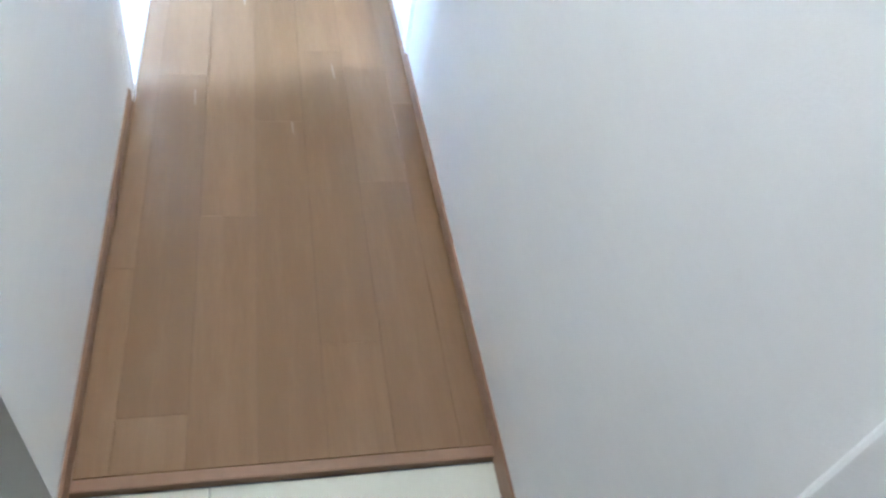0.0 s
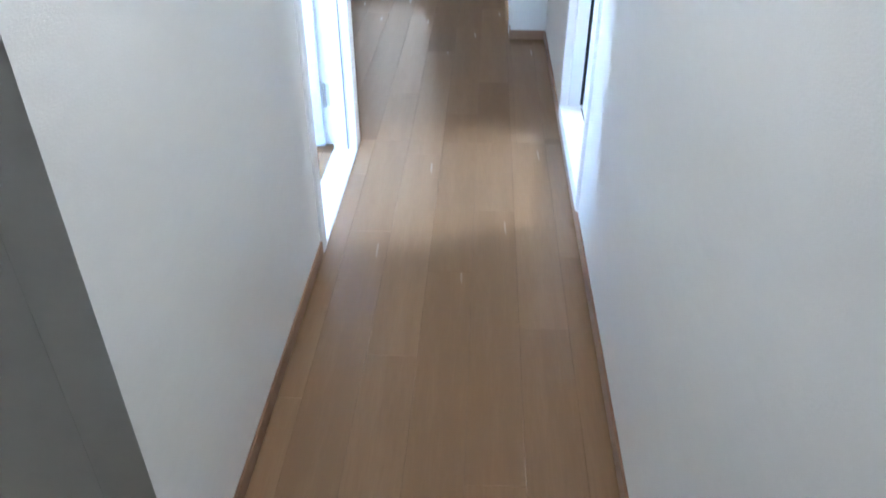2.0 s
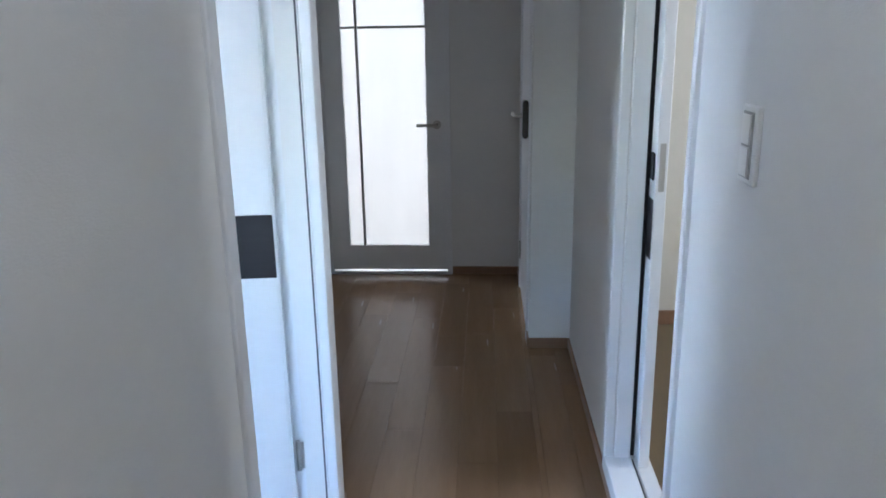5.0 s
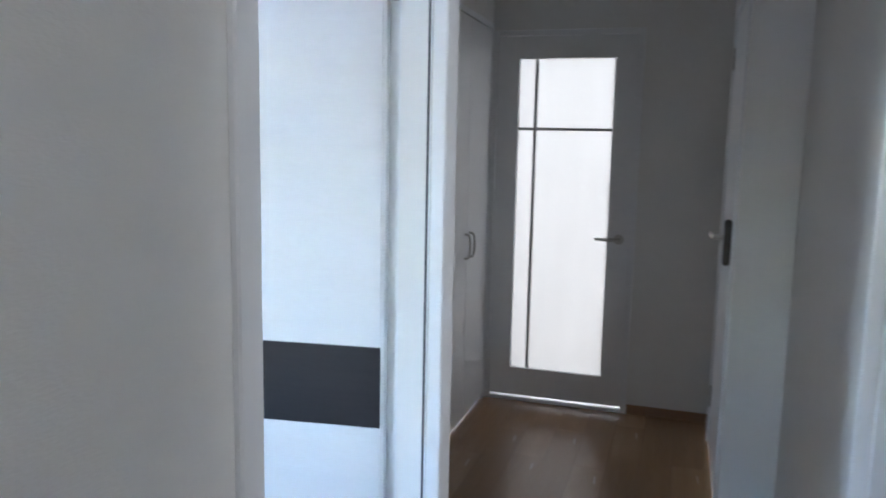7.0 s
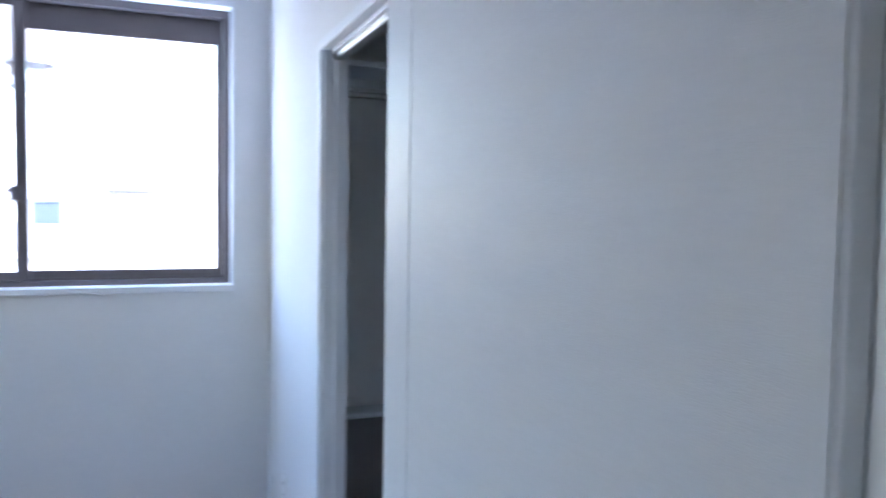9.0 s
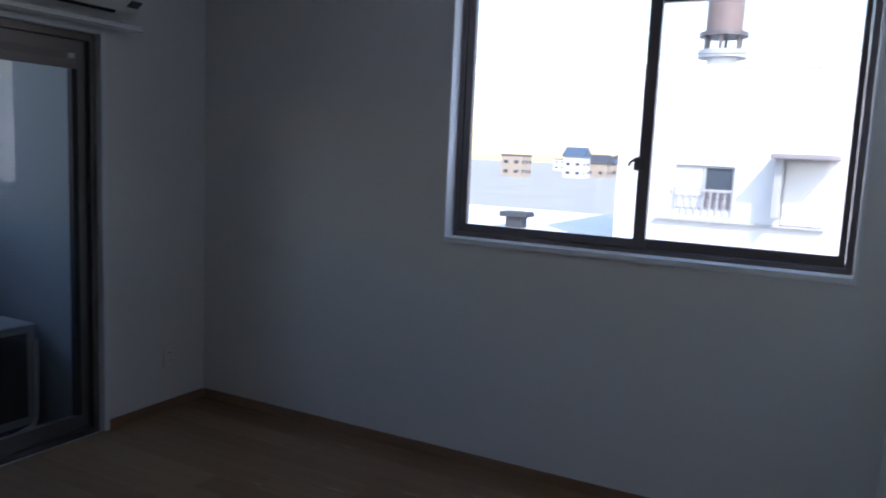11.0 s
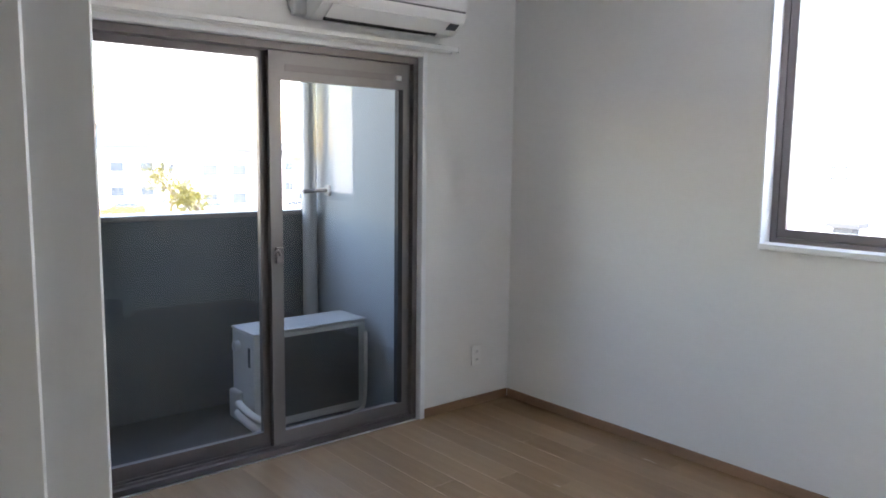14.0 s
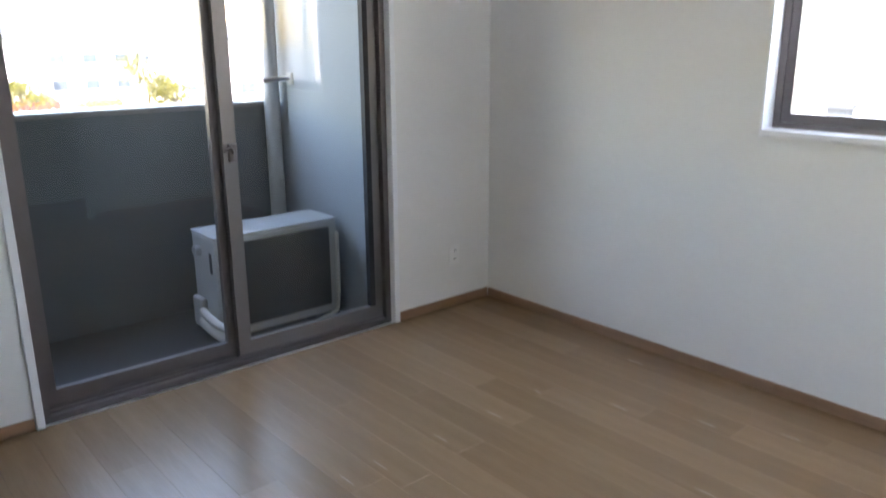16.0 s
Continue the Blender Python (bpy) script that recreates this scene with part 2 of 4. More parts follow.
def tube(pts, r, n=10, rounds=2):
    """A round pipe along points, its corners rounded."""
    pts = [Vector(p) for p in pts]
    for _ in range(rounds):
        out = [pts[0]]
        for a, b in zip(pts, pts[1:]):
            out += [a.lerp(b, 0.25), a.lerp(b, 0.75)]
        pts = out + [pts[-1]]
    bm = bmesh.new()
    rings = []
    side = None
    for i, p in enumerate(pts):
        d = (pts[min(i + 1, len(pts) - 1)] - pts[max(i - 1, 0)]).normalized()
        if side is None:
            side = d.orthogonal().normalized()
        side = (side - d * side.dot(d)).normalized()
        up = d.cross(side)
        rings.append([bm.verts.new(p + r * (math.cos(2 * math.pi * k / n) * side + math.sin(2 * math.pi * k / n) * up)) for k in range(n)])
    for a, b in zip(rings, rings[1:]):
        for k in range(n):
            bm.faces.new((a[k], a[(k + 1) % n], b[(k + 1) % n], b[k]))
    bm.faces.new(rings[0][::-1])
    bm.faces.new(rings[-1])
    return bm


def prism(profile, lo, hi, axis="x", bevel=0.0):
    """A profile of (u, v) pairs drawn out along an axis: x takes (y, z), y takes (x, z), z takes (x, y)."""
    def at(u, v, w):
        return {"x": (w, u, v), "y": (u, w, v), "z": (u, v, w)}[axis]
    bm = bmesh.new()
    a = [bm.verts.new(at(u, v, lo)) for u, v in profile]
    b = [bm.verts.new(at(u, v, hi)) for u, v in profile]
    n = len(profile)
    for i in range(n):
        bm.faces.new((a[i], a[(i + 1) % n], b[(i + 1) % n], b[i]))
    bm.faces.new(a[::-1])
    bm.faces.new(b)
    bmesh.ops.recalc_face_normals(bm, faces=bm.faces)
    if bevel:
        bmesh.ops.bevel(bm, geom=list(bm.edges), offset=bevel, segments=2, affect="EDGES", profile=0.5)
    return bm


def link(name, bm, material, smooth=False):
    me = bpy.data.meshes.new(name)
    bm.normal_update()
    bm.to_mesh(me)
    bm.free()
    me.materials.append(M[material])
    if smooth:
        for p in me.polygons:
            p.use_smooth = True
        me.set_sharp_from_angle(angle=radians(40))
    return new(name, me)


def part(name, bm, material, parent, label="", smooth=False):
    ob = link(name, bm, material, smooth)
    ob.parent = parent
    ob.matrix_parent_inverse = parent.matrix_world.inverted()
    return tagged(ob, label) if label else ob


def thing(name, at, label, category, group=""):
    ob = new(name)
    ob.location = at
    ob.empty_display_size = 0.1
    bpy.context.view_layer.update()
    return tagged(ob, label, category, group)


def structure(name, bm, material, label, category="wall"):
    return tagged(link(name, bm, material), label, category, kind="structure")


def wall(axis, p0, p1, u0, u1, z0, z1, holes=()):
    """A wall from plane p0 to p1, along u0..u1, with openings (u0, u1, z0, z1) right through it."""
    us = sorted({u0, u1, *[h for k in holes for h in k[:2]]})
    zs = sorted({z0, z1, *[h for k in holes for h in k[2:]]})
    us, zs = [u for u in us if u0 <= u <= u1], [z for z in zs if z0 <= z <= z1]

    def solid(i, j):
        if not (0 <= i < len(us) - 1 and 0 <= j < len(zs) - 1):
            return False
        u, z = (us[i] + us[i + 1]) / 2, (zs[j] + zs[j + 1]) / 2
        return not any(a < u < b and c < z < d for a, b, c, d in holes)
    bm = bmesh.new()
    cache = {}

    def v(p, u, z):
        k = (p, u, z)
        if k not in cache:
            cache[k] = bm.verts.new((p, u, z) if axis == "x" else (u, p, z))
        return cache[k]
    for i in range(len(us) - 1):
        for j in range(len(zs) - 1):
            if not solid(i, j):
                continue
            a, b, c, d = us[i], us[i + 1], zs[j], zs[j + 1]
            for p in (p0, p1):
                bm.faces.new((v(p, a, c), v(p, b, c), v(p, b, d), v(p, a, d)))
            for di, dj, e in ((-1, 0, ((a, c), (a, d))), (1, 0, ((b, c), (b, d))), (0, -1, ((a, c), (b, c))), (0, 1, ((a, d), (b, d)))):
                if not solid(i + di, j + dj):
                    bm.faces.new((v(p0, *e[0]), v(p0, *e[1]), v(p1, *e[1]), v(p1, *e[0])))
    bmesh.ops.recalc_face_normals(bm, faces=bm.faces)
    return bm


# ---- setting: walls ----
Z0 = -0.12
DOORH = 2.0
structure("wall_hall_left", wall("x", XL, XI, -0.06, YN2, Z0, ZH, [(YJN - 0.020, YJF, -0.5, DOORH + 0.03)]), "paper", "white woven wallpaper wall beside the bedroom doorway")
structure("wall_bedroom_upper", wall("x", XL - 0.002, XI, -0.06, YN2, ZH, ZC + 0.1), "paper", "white wall above the hall wall")
structure("wall_hall_right", wall("x", XR, XR + 0.12, -0.56, YB + 0.12, Z0, ZH, [(1.455, 2.215, 0.095, 2.03)]), "paper", "white woven wallpaper wall with the sliding door opening")
structure("wall_niche_front", wall("y", -0.06, 0.0, -0.86, XI - 0.001, Z0, ZH), "paper", "white wall at the corner of the entrance niche")
structure("wall_niche_side", wall("x", -0.80, -0.86, -1.7, -0.06, Z0, ZC), "nicheshade", "side wall of the entrance niche, shade in its grey")
structure("wall_projecting", wall("x", XB, XR + 0.12, YB, YE, Z0, ZH, [(3.50, 4.30, -0.5, 2.03)]), "paper", "white projecting wall with a closed door")
structure("wall_hall_end", wall("y", YE, YE + 0.12, XC - 0.12, XR + 0.12, Z0, ZH, [(-0.985, -0.245, -0.5, 2.015)]), "paper", "white end wall around the glazed door")
structure("wall_recess", wall("x", XC, XC - 0.12, YN2, YE, Z0, ZH, [(3.60, 4.54, -0.5, 2.05)]), "paper", "white recess wall with cupboard doors")
structure("wall_bedroom_north", wall("y", YN, YN2, XW, -0.692, Z0, ZC, [(-2.52, -1.728, -0.5, 1.95)]), "paper", "white wall with the open closet")
structure("wall_bedroom_north_lintel", wall("y", YN, YN2, -0.6915, XI - 0.001, DOORH + 0.03, ZC), "paper", "white wall above the bedroom door hinge")
structure("wall_bedroom_west", wall("x", XW, XW - 0.22, YS - 0.15, 2.95, Z0, ZC, [(0.0695, 1.8395, 1.0795, 2.3525)]), "paper", "white wall with the sliding window")
structure("wall_bedroom_south", wall("y", YS, YS - 0.15, XW, -0.86, Z0, ZC, [(-2.9945, -1.2025, -0.0115, 2.0265)]), "paper", "white wall with the balcony door")
structure("wall_closet_back", wall("y", 2.95, 3.03, XW - 0.2, -1.55, Z0, ZC), "paper", "white back wall of the closet")
structure("wall_closet_side", wall("x", -1.55, -1.63, YN2, 2.95, Z0, ZC), "paper", "white side wall of the closet")
# Unseen entrance walls, coloured dark so less light bounces onto the niche.
structure("wall_entrance", wall("y", -1.7, -1.8, -0.98, 0.6, Z0, ZH), "doorframe", "unseen entrance wall, dark brown to cut bounce")
structure("wall_entrance_right", wall("x", XR + 0.08, XR + 0.18, -1.7, -0.56, Z0, ZH), "doorframe", "unseen dark wall closing the entrance side")
for nm, w in (("wall_washroom_far", wall("y", 3.60, 3.70, XR + 0.12, 2.1, 0, ZH)), ("wall_washroom_near", wall("y", 0.9, 0.8, XR + 0.12, 2.1, 0, ZH)), ("wall_washroom_side", wall("x", 2.1, 2.2, 0.8, 3.7, 0, ZH))):
    structure(nm, w, "cream", "cream washroom wall")
for nm, w in (("wall_living_far", wall("y", 7.6, 7.7, -3.0, 2.0, Z0, ZH)), ("wall_living_left", wall("x", -3.0, -3.1, YE + 0.12, 7.7, Z0, ZH)), ("wall_living_right", wall("x", 2.0, 2.1, YE + 0.12, 7.7, Z0, ZH)),
              ("wall_living_near", wall("y", YE + 0.02, YE + 0.12, -3.1, XC - 0.121, Z0, ZH)), ("wall_living_near_east", wall("y", YE + 0.02, YE + 0.12, XR + 0.121, 2.1, Z0, ZH))):
    structure(nm, w, "paper", "plain white living room wall behind the frosted door")
structure("ceiling_hall", B(((-1.2, -1.8, ZH), (2.2, 4.7, ZH + 0.1))), "ceiling", "white hall ceiling", "ceiling")
structure("ceiling_bedroom", B(((XW - 0.2, YS - 0.15, ZC), (-0.5, 3.03, ZC + 0.1))), "ceiling", "white papered bedroom ceiling", "ceiling")
structure("ceiling_living", B(((-3.1, 4.7, ZH), (2.1, 7.7, ZH + 0.1))), "ceiling", "white living room ceiling", "ceiling")

# floors under the boards
floor_hall = structure("floor_hall", B(((XC - 0.12, 0.012, -0.12), (XR + 0.12, YE + 0.12, -0.012))), "subfloor", "light oak board floor of the hall", "floor")
floor_bed = structure("floor_bedroom", B(((XW, YS - 0.15, -0.13), (XI, YN, -0.012)), ((XW, YN, -0.13), (XC - 0.13, 2.95, -0.012))), "subfloor", "light oak board floor of the bedroom", "floor")
structure("floor_washroom", B(((XR + 0.06, 0.9, -0.1), (2.1, 3.6, 0.04))), "washfloor", "dark olive brown washroom floor", "floor")
structure("floor_living", B(((-3.0, YE + 0.12, -0.12), (2.0, 7.6, 0.0))), "plank", "oak living room floor", "floor")
floor_entry = structure("floor_entrance", B(((-0.98, -1.7, -0.14), (XR + 0.08, 0.0, -0.030))), "grout", "cream tiled entrance floor", "floor")

# ---- skirting boards ----


def skirting(a, b, z=0.0, h=BASE, name="baseboard"):
    """A skirting board between two corners in plan, with a rounded top edge."""
    return tagged(link(name, B(((a[0], a[1], z), (b[0], b[1], z + h)), bevel=0.003, seg=2), "skirt"), "brown wooden skirting board along the white wall", "skirting board", kind="structure")


T = 0.008
skirting((XL + T, -0.05), (XL, YJN - 0.051))
skirting((XL + T, 2.034), (XL, YN2 + T))
skirting((XC, YN2 + T), (XL + T, YN2))
skirting((XR - T, 0.0), (XR, YB))
skirting((XR - T, -0.52), (XR, -0.001), z=-0.022, h=BASE + 0.022)
skirting((XB - T, YB - T), (XR - T, YB))
skirting((XB - T, YB), (XB, 3.47))
skirting((XB - T, 4.33), (XB, YE))
skirting((-0.214, YE - T), (XB - T, YE))
skirting((XC, YN2 + T), (XC + T, 3.57))
skirting((-0.80, -0.06 - T), (XL, -0.06), z=-0.022, h=BASE + 0.022)
skirting((XW, YS + T), (XW + T, YN))
skirting((XW + T, YS), (-2.996, YS + T))
skirting((-1.2, YS), (-0.86, YS + T))
skirting((XW + T, YN - T), (-2.556, YN))
skirting((XW, YN2 + 0.001), (XW + T, 2.95))
skirting((XR + 0.13, 3.60 - T), (2.0, 3.60), z=0.04, h=0.075)

# ---- bedroom doorway ----


def jamb_set():
    d = tagged(new("door_frame"), "white painted bedroom door frame with a grey gasket", "door frame", kind="structure")
    top = DOORH + 0.025
    # casings on the hall side and the room side
    for nm, y0, y1 in (("casing", YJN - 0.050, YJN), ("casing", YJF - 0.002, 2.032)):
        part(nm, B(((XL - 0.02, y0, 0), (XL + 0.010, y1, top)), bevel=0.003), "paint", d)
    part("casing", B(((XL - 0.02, YJN - 0.050, top), (XL + 0.010, 2.032, top + 0.03)), bevel=0.003), "paint", d)
    part("near_jamb", B(((XI, YJN - 0.020, 0), (XL - 0.021, YJN, top)), bevel=0.002), "paint", d)
    part("far_jamb", B(((-0.690, YJF + 0.051, 0), (XL - 0.021, YN2 + 0.002, top)), bevel=0.002), "paint", d)
    part("far_jamb_lining", B(((-0.489, YJF - 0.002, 0), (XL - 0.021, YJF + 0.0505, top)), bevel=0.002), "paint", d)
    part("head_jamb", B(((XI - 0.006, YJN, DOORH), (XL - 0.021, YJF - 0.002, top)), bevel=0.002), "paint", d)
    # stops and gasket
    part("door_stop", B(((-0.513, YJN + 0.0005, 0), (-0.484, YJN + 0.010, DOORH)), bevel=0.002), "paint", d)
    part("door_stop", B(((-0.530, YJF + 0.031, 0), (-0.4895, YJF + 0.0505, DOORH)), bevel=0.002), "paint", d)
    part("gasket", B(((-0.4945, YJF - 0.001, 0), (-0.4893, YJF + 0.0305, DOORH))), "gasket", d, "dark grey rubber gasket strip")
    part("threshold", B(((XI - 0.004, YJN, -0.01), (XL + 0.008, YJF - 0.002, 0.006)), bevel=0.003), "paint", d, "white painted threshold")
    for z in (0.222, 1.78):
        h = part("hinge", B(((-0.578, YJF + 0.045, z - 0.045), (-0.540, YJF + 0.0505, z + 0.045)), bevel=0.001), "steel", d, "brushed steel hinge")
        part("knuckle", C(((-0.582, YJF + 0.044, z - 0.05), (-0.582, YJF + 0.044, z + 0.05), 0.007)), "steel", h)


jamb_set()


def bedroom_door():
    """The open leaf: drawn flat along -x from its hinge, then swung."""
    hx, hy = -0.590, 1.972
    ang = math.degrees(math.atan2(1.972 - 1.859, 1.396 - 0.590))
    d = thing("bedroom_door", (0, 0, 0), "open white woodgrain door with a dark wood band", "door")
    W, H, TH = 0.805, DOORH - 0.012, 0.034
    core = part("leaf", B(((-W, 0.002, 0.010), (0, TH, H)), bevel=0.0015), "leaf", d)
    part("edge_strip", B(((-W, -0.0015, 0.010), (-W + 0.086, 0.0019, H)), bevel=0.001), "paint", d, "smooth white closing-edge strip")
    part("upper_panel", B(((-W + 0.0875, -0.001, 0.9945), (-0.008, 0.0019, H)), bevel=0.0006), "leaf", d)
    part("lower_panel", B(((-W + 0.0875, -0.001, 0.010), (-0.008, 0.0019, 0.8095)), bevel=0.0006), "leaf", d)
    part("band", B(((-W + 0.0875, -0.001, 0.8105), (-0.008, 0.0019, 0.9935)), bevel=0.0006), "band", d, "dark wood veneer band")
    h = part("door_handle", C(((-W + 0.130, -0.001, 0.915), (-W + 0.130, -0.012, 0.915), 0.025), n=24), "steel", d, "brushed steel lever handle", smooth=True)
    part("lever", tube([(-W + 0.130, -0.012, 0.915), (-W + 0.130, -0.052, 0.915)], 0.010), "steel", h, smooth=True)
    part("grip", C(((-W + 0.098, -0.052, 0.915), (-W + 0.222, -0.052, 0.915), 0.0105), n=20), "steel", h, smooth=True)
    part("latch_plate", B(((-W - 0.0012, 0.008, 0.87), (-W + 0.001, 0.026, 0.98))), "steel", d)
    bpy.context.view_layer.update()
    d.location = (hx, hy, 0)
    d.rotation_euler = (0, 0, radians(ang))


bedroom_door()


# ---- end door ----
def end_door():
    d = thing("glazed_door", (-0.615, YE, 0), "closed white door with a tall frosted glass panel", "door")
    y0, y1 = YE - 0.004, YE + 0.030
    fr = part("frame", B(((-1.015, YE - 0.012, 0), (-0.985, YE + 0.1, 2.045)), ((-0.246, YE - 0.012, 0), (-0.216, YE + 0.1, 2.045)), ((-0.985, YE - 0.012, 2.015), (-0.246, YE + 0.1, 2.045)), bevel=0.002), "paint", d)
    gx0, gx1, gz0, gz1 = -0.866, -0.361, 0.191, 1.898
    part("leaf", wall("y", y0, y1, -0.9848, -0.2462, 0.032, 2.0148, [(gx0, gx1, gz0, gz1)]), "paint", d)
    part("glass_pane", B(((gx0, y0 + 0.014, gz0), (gx1, y0 + 0.019, gz1))), "frost", d, "frosted glass")
    part("vertical_bar", B(((-0.781, y0 + 0.004, gz0), (-0.764, y0 + 0.013, gz1)), bevel=0.001), "plasticgrey", d, "grey glazing bar")
    part("cross_bar", B(((gx0, y0 + 0.004, 1.519), (-0.782, y0 + 0.013, 1.534)), ((-0.763, y0 + 0.004, 1.519), (gx1, y0 + 0.013, 1.534)), bevel=0.001), "plasticgrey", d, "grey glazing bar")
    part("sill", B(((-0.985, YE - 0.008, -0.004), (-0.246, YE + 0.11, 0.020)), bevel=0.003), "paint", d, "white threshold strip")
    h = part("door_handle", C(((-0.300, y0, 0.952), (-0.300, y0 - 0.010, 0.952), 0.026), n=24), "steel", d, "brushed steel lever handle", smooth=True)
    part("lever", tube([(-0.300, y0 - 0.010, 0.952), (-0.300, y0 - 0.050, 0.952), (-0.420, y0 - 0.050, 0.952)], 0.010, rounds=1), "steel", h, smooth=True)


end_door()


# ---- cupboard doors beside it ----
def cupboard():
    d = thing("hall_cupboard", (XC, 4.07, 0), "white built-in cupboard with two closed doors", "cupboard")
    part("frame", B(((XC - 0.06, 3.57, 0), (XC + 0.006, 3.60, 2.08)), ((XC - 0.06, 4.535, 0), (XC + 0.006, 4.553, 2.08)), ((XC - 0.06, 3.60, 2.05), (XC + 0.006, 4.535, 2.08)), bevel=0.002), "paint", d)
    for y0, y1, hy in ((3.602, 4.123, 4.085), (4.126, 4.533, 4.165)):
        f = part("door", B(((XC - 0.024, y0, 0.03), (XC + 0.002, y1, 2.046)), bevel=0.002), "paint", d)
        part("handle", tube([(XC + 0.002, hy, 0.868), (XC + 0.032, hy, 0.872), (XC + 0.032, hy, 0.988), (XC + 0.002, hy, 0.992)], 0.006), "steel", f, "steel bow handle", smooth=True)
    part("plinth", B(((XC - 0.03, 3.601, 0), (XC - 0.012, 4.534, 0.029))), "paint", d)


cupboard()


# ---- closed door in the projecting wall ----
def side_door():
    d = thing("toilet_door", (XB, 3.9, 0), "closed white door with a dark lever plate", "door")
    part("frame", B(((XB - 0.010, 3.475, 0), (XB + 0.1, 3.503, 2.06)), ((XB - 0.010, 4.297, 0), (XB + 0.1, 4.325, 2.06)), ((XB - 0.010, 3.503, 2.03), (XB + 0.1, 4.297, 2.06)), bevel=0.002), "paint", d)
    part("leaf", B(((XB - 0.002, 3.506, 0.012), (XB + 0.032, 4.294, 2.027)), bevel=0.002), "paint", d)
    h = part("door_handle", B(((XB - 0.032, 3.60, 0.985), (XB - 0.0025, 3.66, 1.165)), bevel=0.012, seg=3), "doorframe", d, "dark bronze handle plate")
    part("lever", tube([(XB - 0.030, 3.63, 1.095), (XB - 0.075, 3.63, 1.095), (XB - 0.075, 3.74, 1.095)], 0.009, rounds=1), "steel", h, smooth=True)
    for z in (0.24, 1.85):
        part("hinge", B(((XB - 0.013, 4.270, z - 0.05), (XB - 0.0025, 4.300, z + 0.05)), bevel=0.002), "steel", d)


side_door()


# ---- washroom sliding door ----
def sliding_door():
    f = tagged(new("door_frame"), "white painted frame of the washroom sliding door with a raised sill", "door frame", kind="structure")
    part("casing", B(((XR - 0.012, 1.430, BASE + 0.003), (XR + 0.02, 1.456, 2.06)), bevel=0.003), "paint", f)
    part("casing", B(((XR - 0.012, 2.213, BASE + 0.003), (XR + 0.02, 2.240, 2.06)), bevel=0.003), "paint", f)
    part("casing", B(((XR - 0.012, 1.456, 2.03), (XR + 0.02, 2.213, 2.06)), bevel=0.003), "paint", f)
    part("near_jamb", B(((XR + 0.021, 1.456, 0.1), (XR + 0.13, 1.470, 2.03)), bevel=0.002), "paint", f)
    part("far_jamb", B(((XR + 0.021, 2.200, 0.1), (XR + 0.072, 2.2135, 2.03)), bevel=0.002), "paint", f)
    part("sill", B(((XR - 0.012, 1.4565, BASE + 0.003), (XR + 0.076, 2.2125, 0.112)), ((XR + 0.084, 1.4565, BASE + 0.003), (XR + 0.135, 2.2125, 0.112)), bevel=0.003), "paint", f, "white raised sill with a guide groove")
    part("guide", B(((XR + 0.0765, 1.458, 0.07), (XR + 0.0835, 2.21, 0.100))), "gasket", f, "dark floor guide groove")
    # Solid black block: its colour stands for the shade inside the gap.
    part("pocket", B(((XR + 0.073, 2.2135, 0.113), (XR + 0.118, 3.0, 2.03))), "black", f, "black block for the unlit pocket gap")
    d = thing("sliding_door", (XR + 0.1, 2.4, 0.11), "white sliding door pushed open into its pocket", "door")
    x0, x1 = XR + 0.086, XR + 0.119
    part("leaf", B(((x0, 2.135, 0.116), (x1, 2.2125, 2.03)), bevel=0.002), "paint", d)
    part("band", B(((x0 - 0.0015, 2.145, 0.811), (x0 - 0.0002, 2.2125, 0.993))), "band", d, "dark wood veneer band")
    part("finger_pull", B(((x0 + 0.008, 2.1335, 1.02), (x1 - 0.008, 2.1355, 1.16)), bevel=0.001), "steel", d, "steel edge pull")
    part("lock_case", B(((x0 - 0.006, 2.15, 1.05), (x0 - 0.0003, 2.185, 1.13)), bevel=0.002), "black", d)


sliding_door()


# ---- light switch ----
def switch(name, x, y, z, label, slots=2):
    d = thing(name, (x, y, z), label, "light switch")
    part("plate", B(((x - 0.009, y - 0.036, z - 0.060), (x, y + 0.036, z + 0.060)), bevel=0.004, seg=2), "plastic", d)
    part("surround", B(((x - 0.011, y - 0.022, z - 0.050), (x - 0.0092, y + 0.022, z + 0.050)), bevel=0.001), "plasticgrey", d)
    for k in range(slots):
        a = z - 0.047 + k * 0.048
        part("rocker", B(((x - 0.014, y - 0.018, a), (x - 0.0112, y + 0.018, a + 0.045)), bevel=0.0015), "plastic", d)


switch("light_switch", XR, 1.120, 1.297, "white double light switch plate on the hall wall")


def outlet(at, axis):
    x, y, z = at
    d = thing("wall_outlet", at, "white power outlet plate on the bedroom wall", "wall outlet", "bedroom outlets")
    s = 1 if axis > 0 else -1
    part("plate", B(((x - 0.036, y, z - 0.060), (x + 0.036, y + s * 0.008, z + 0.060)), bevel=0.003, seg=2), "plastic", d)
    for k in (-0.024, 0.024):
        o = part("socket", B(((x - 0.018, y + s * 0.0083, z + k - 0.018), (x + 0.018, y + s * 0.0105, z + k + 0.018)), bevel=0.001), "plastic", d)
        for q in (-0.006, 0.006):
            part("slot", B(((x + q - 0.0012, y + s * 0.0106, z + k - 0.006), (x + q + 0.0012, y + s * 0.0112, z + k + 0.006))), "black", o)


outlet((-3.389, YS, 0.303), 1)
outlet((-3.19, YN, 0.323), -1)


